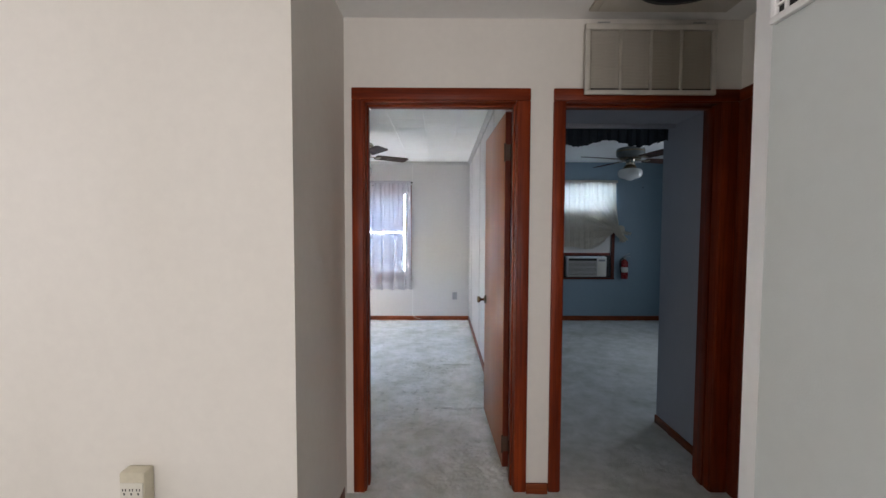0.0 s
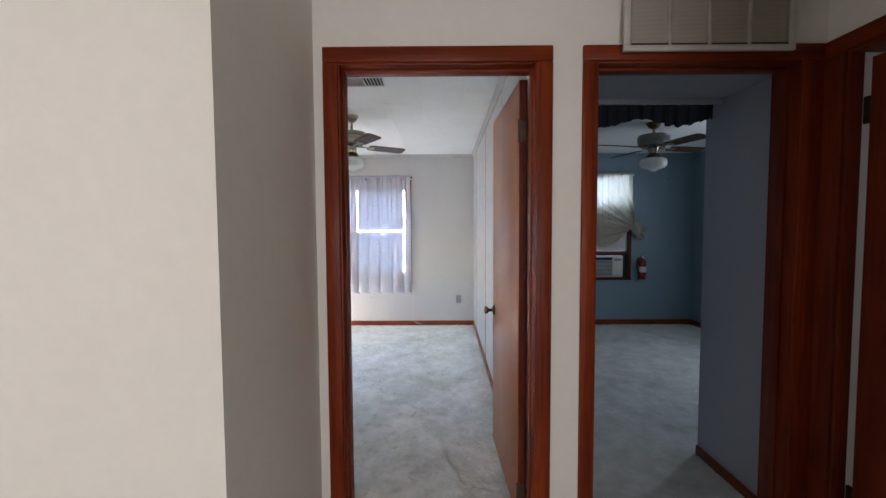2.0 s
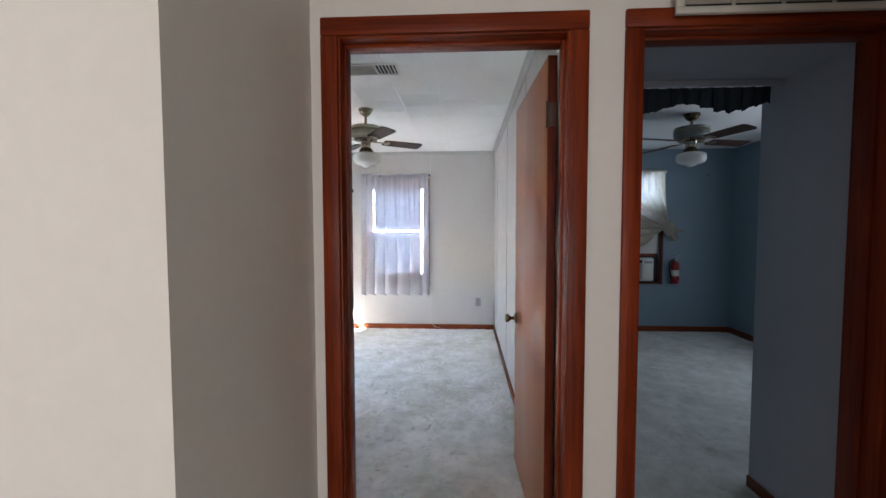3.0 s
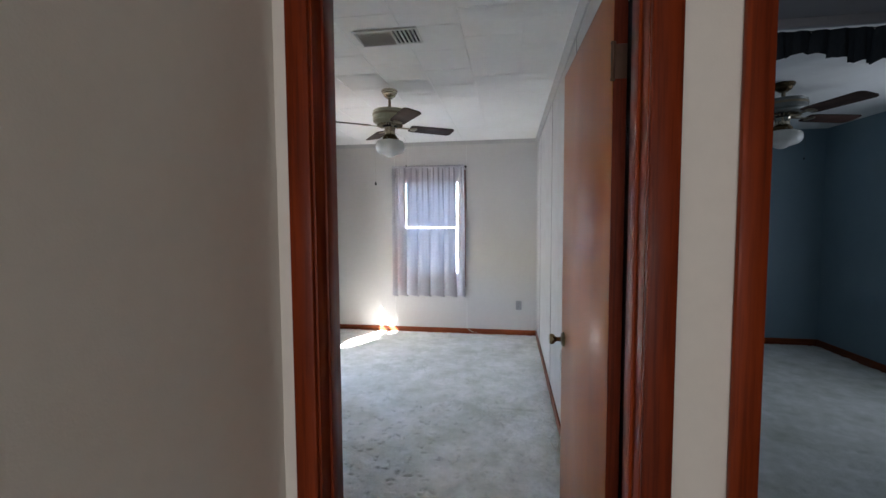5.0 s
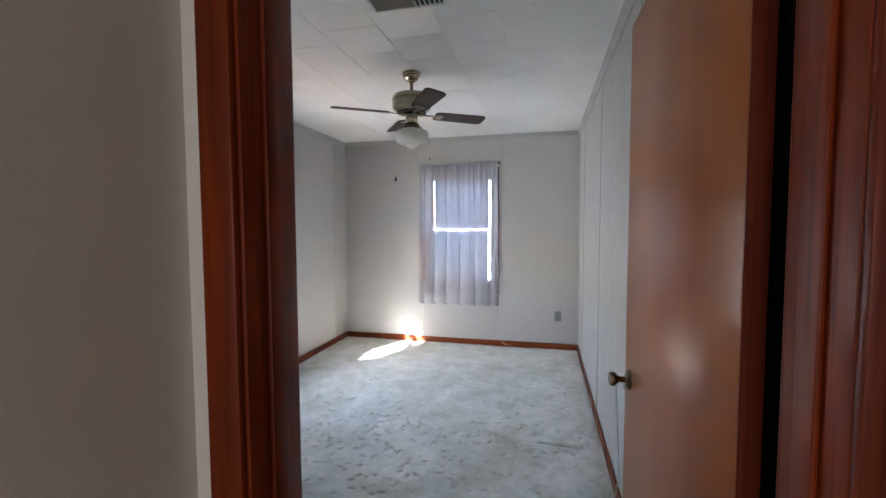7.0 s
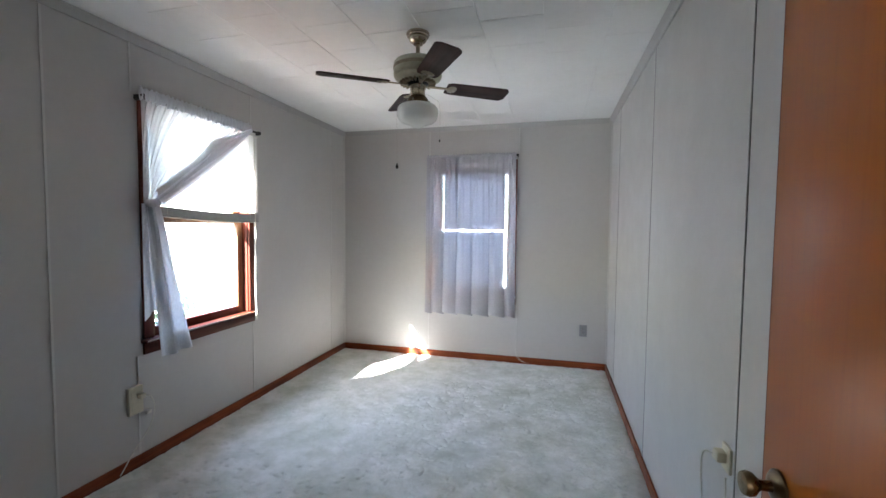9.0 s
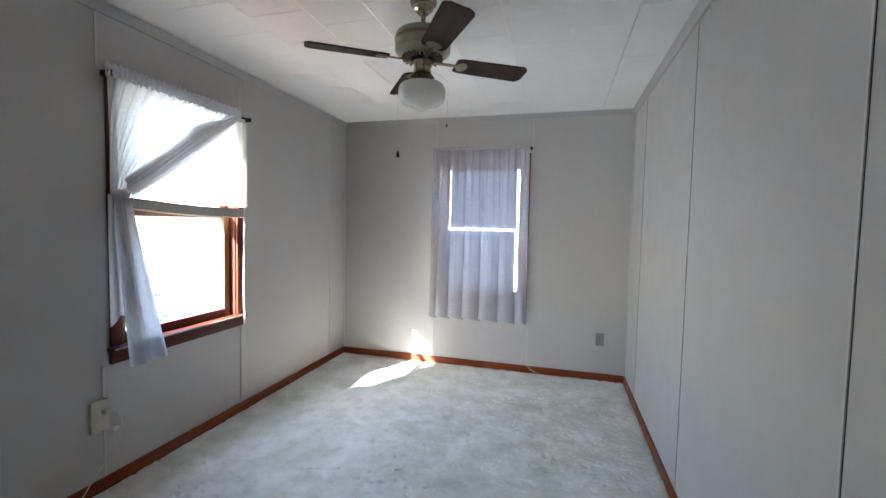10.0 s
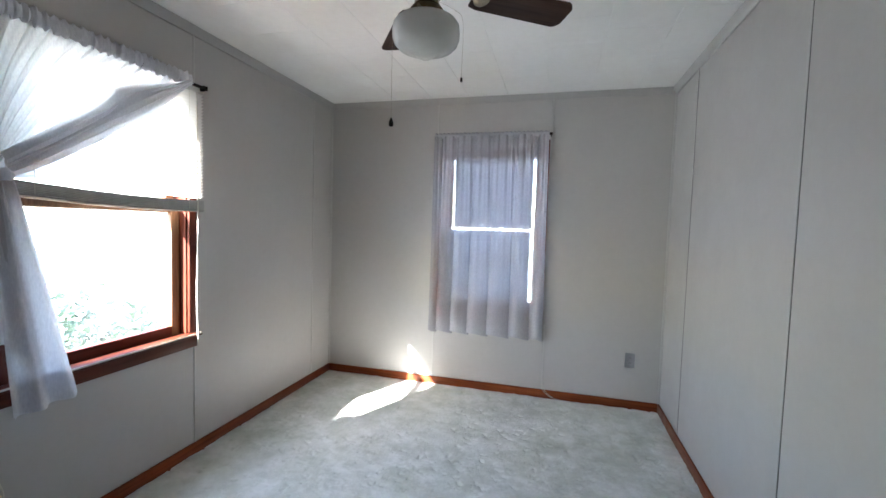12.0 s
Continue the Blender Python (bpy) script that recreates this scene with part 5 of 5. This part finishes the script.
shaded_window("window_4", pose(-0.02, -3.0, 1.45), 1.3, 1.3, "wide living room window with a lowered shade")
shaded_window("window_7", pose(-3.5, 0.35, 1.45, 0, 0, -90), 1.0, 1.3, "living room side window with a lowered shade")
shaded_window("window_5", pose(3.63, 4.3, 1.45, 0, 0, 90), 0.7, 1.2, "side window of the blue room with a lowered shade")
shaded_window("window_6", pose(2.4, 1.0, 1.6), 0.5, 0.6, "small washroom window with a lowered shade")

setting("ground", box(-400, 400, -400, 400, -1.2, -0.55), "ground", "dry lawn outside the house", "ground")


def shrub(m, radius, height, count, seed):
    """A low bush: stems and many single leaves in uneven clumps."""
    rng = random.Random(seed)
    ob = thing("shrub", m, "bluish green leafy shrub outside the window", "shrub")
    stems = bmesh.new()
    tips = []
    for k in range(11):
        a, lean = rng.uniform(0, 6.28), rng.uniform(0.2, 0.95)
        tip = Vector((math.cos(a) * radius * lean, math.sin(a) * radius * lean, height * rng.uniform(0.6, 1.0) * (1.15 - 0.4 * lean)))
        merge(stems, tube(curve_points([(0, 0, 0), tip * 0.45 + Vector((0, 0, 0.1)), tip], 5), 0.012, 6))
        tips += [tip, tip * 0.8, tip * 0.62]
    part("stems", stems, "leaf", ob)
    verts, faces = [], []
    for i in range(count):
        c = rng.choice(tips) + Vector((rng.gauss(0, 0.13), rng.gauss(0, 0.13), rng.gauss(0, 0.11)))
        q = Euler((rng.uniform(-1, 1), rng.uniform(-1, 1), rng.uniform(0, 6.28))).to_matrix()
        s = rng.uniform(0.035, 0.065)
        n = len(verts)
        for x, y, z in ((-1, 0, 0), (-0.2, 0.45, 0.12), (1, 0, -0.1), (-0.2, -0.45, 0.12)):
            verts.append(c + q @ Vector((x * s, y * s, z * s)))
        faces += [(n, n + 1, n + 2), (n, n + 2, n + 3)]
    me = bpy.data.meshes.new("leaves")
    me.from_pydata(verts, [], faces)
    me.materials.append(M["leaf"])
    crown_ob = new("leaves", me)
    crown_ob.parent = ob
    return ob


shrub(pose(-4.25, 5.25, -0.55), 0.75, 1.15, 5200, 3)
shrub(pose(-4.9, 4.3, -0.55), 0.6, 0.8, 3500, 9)
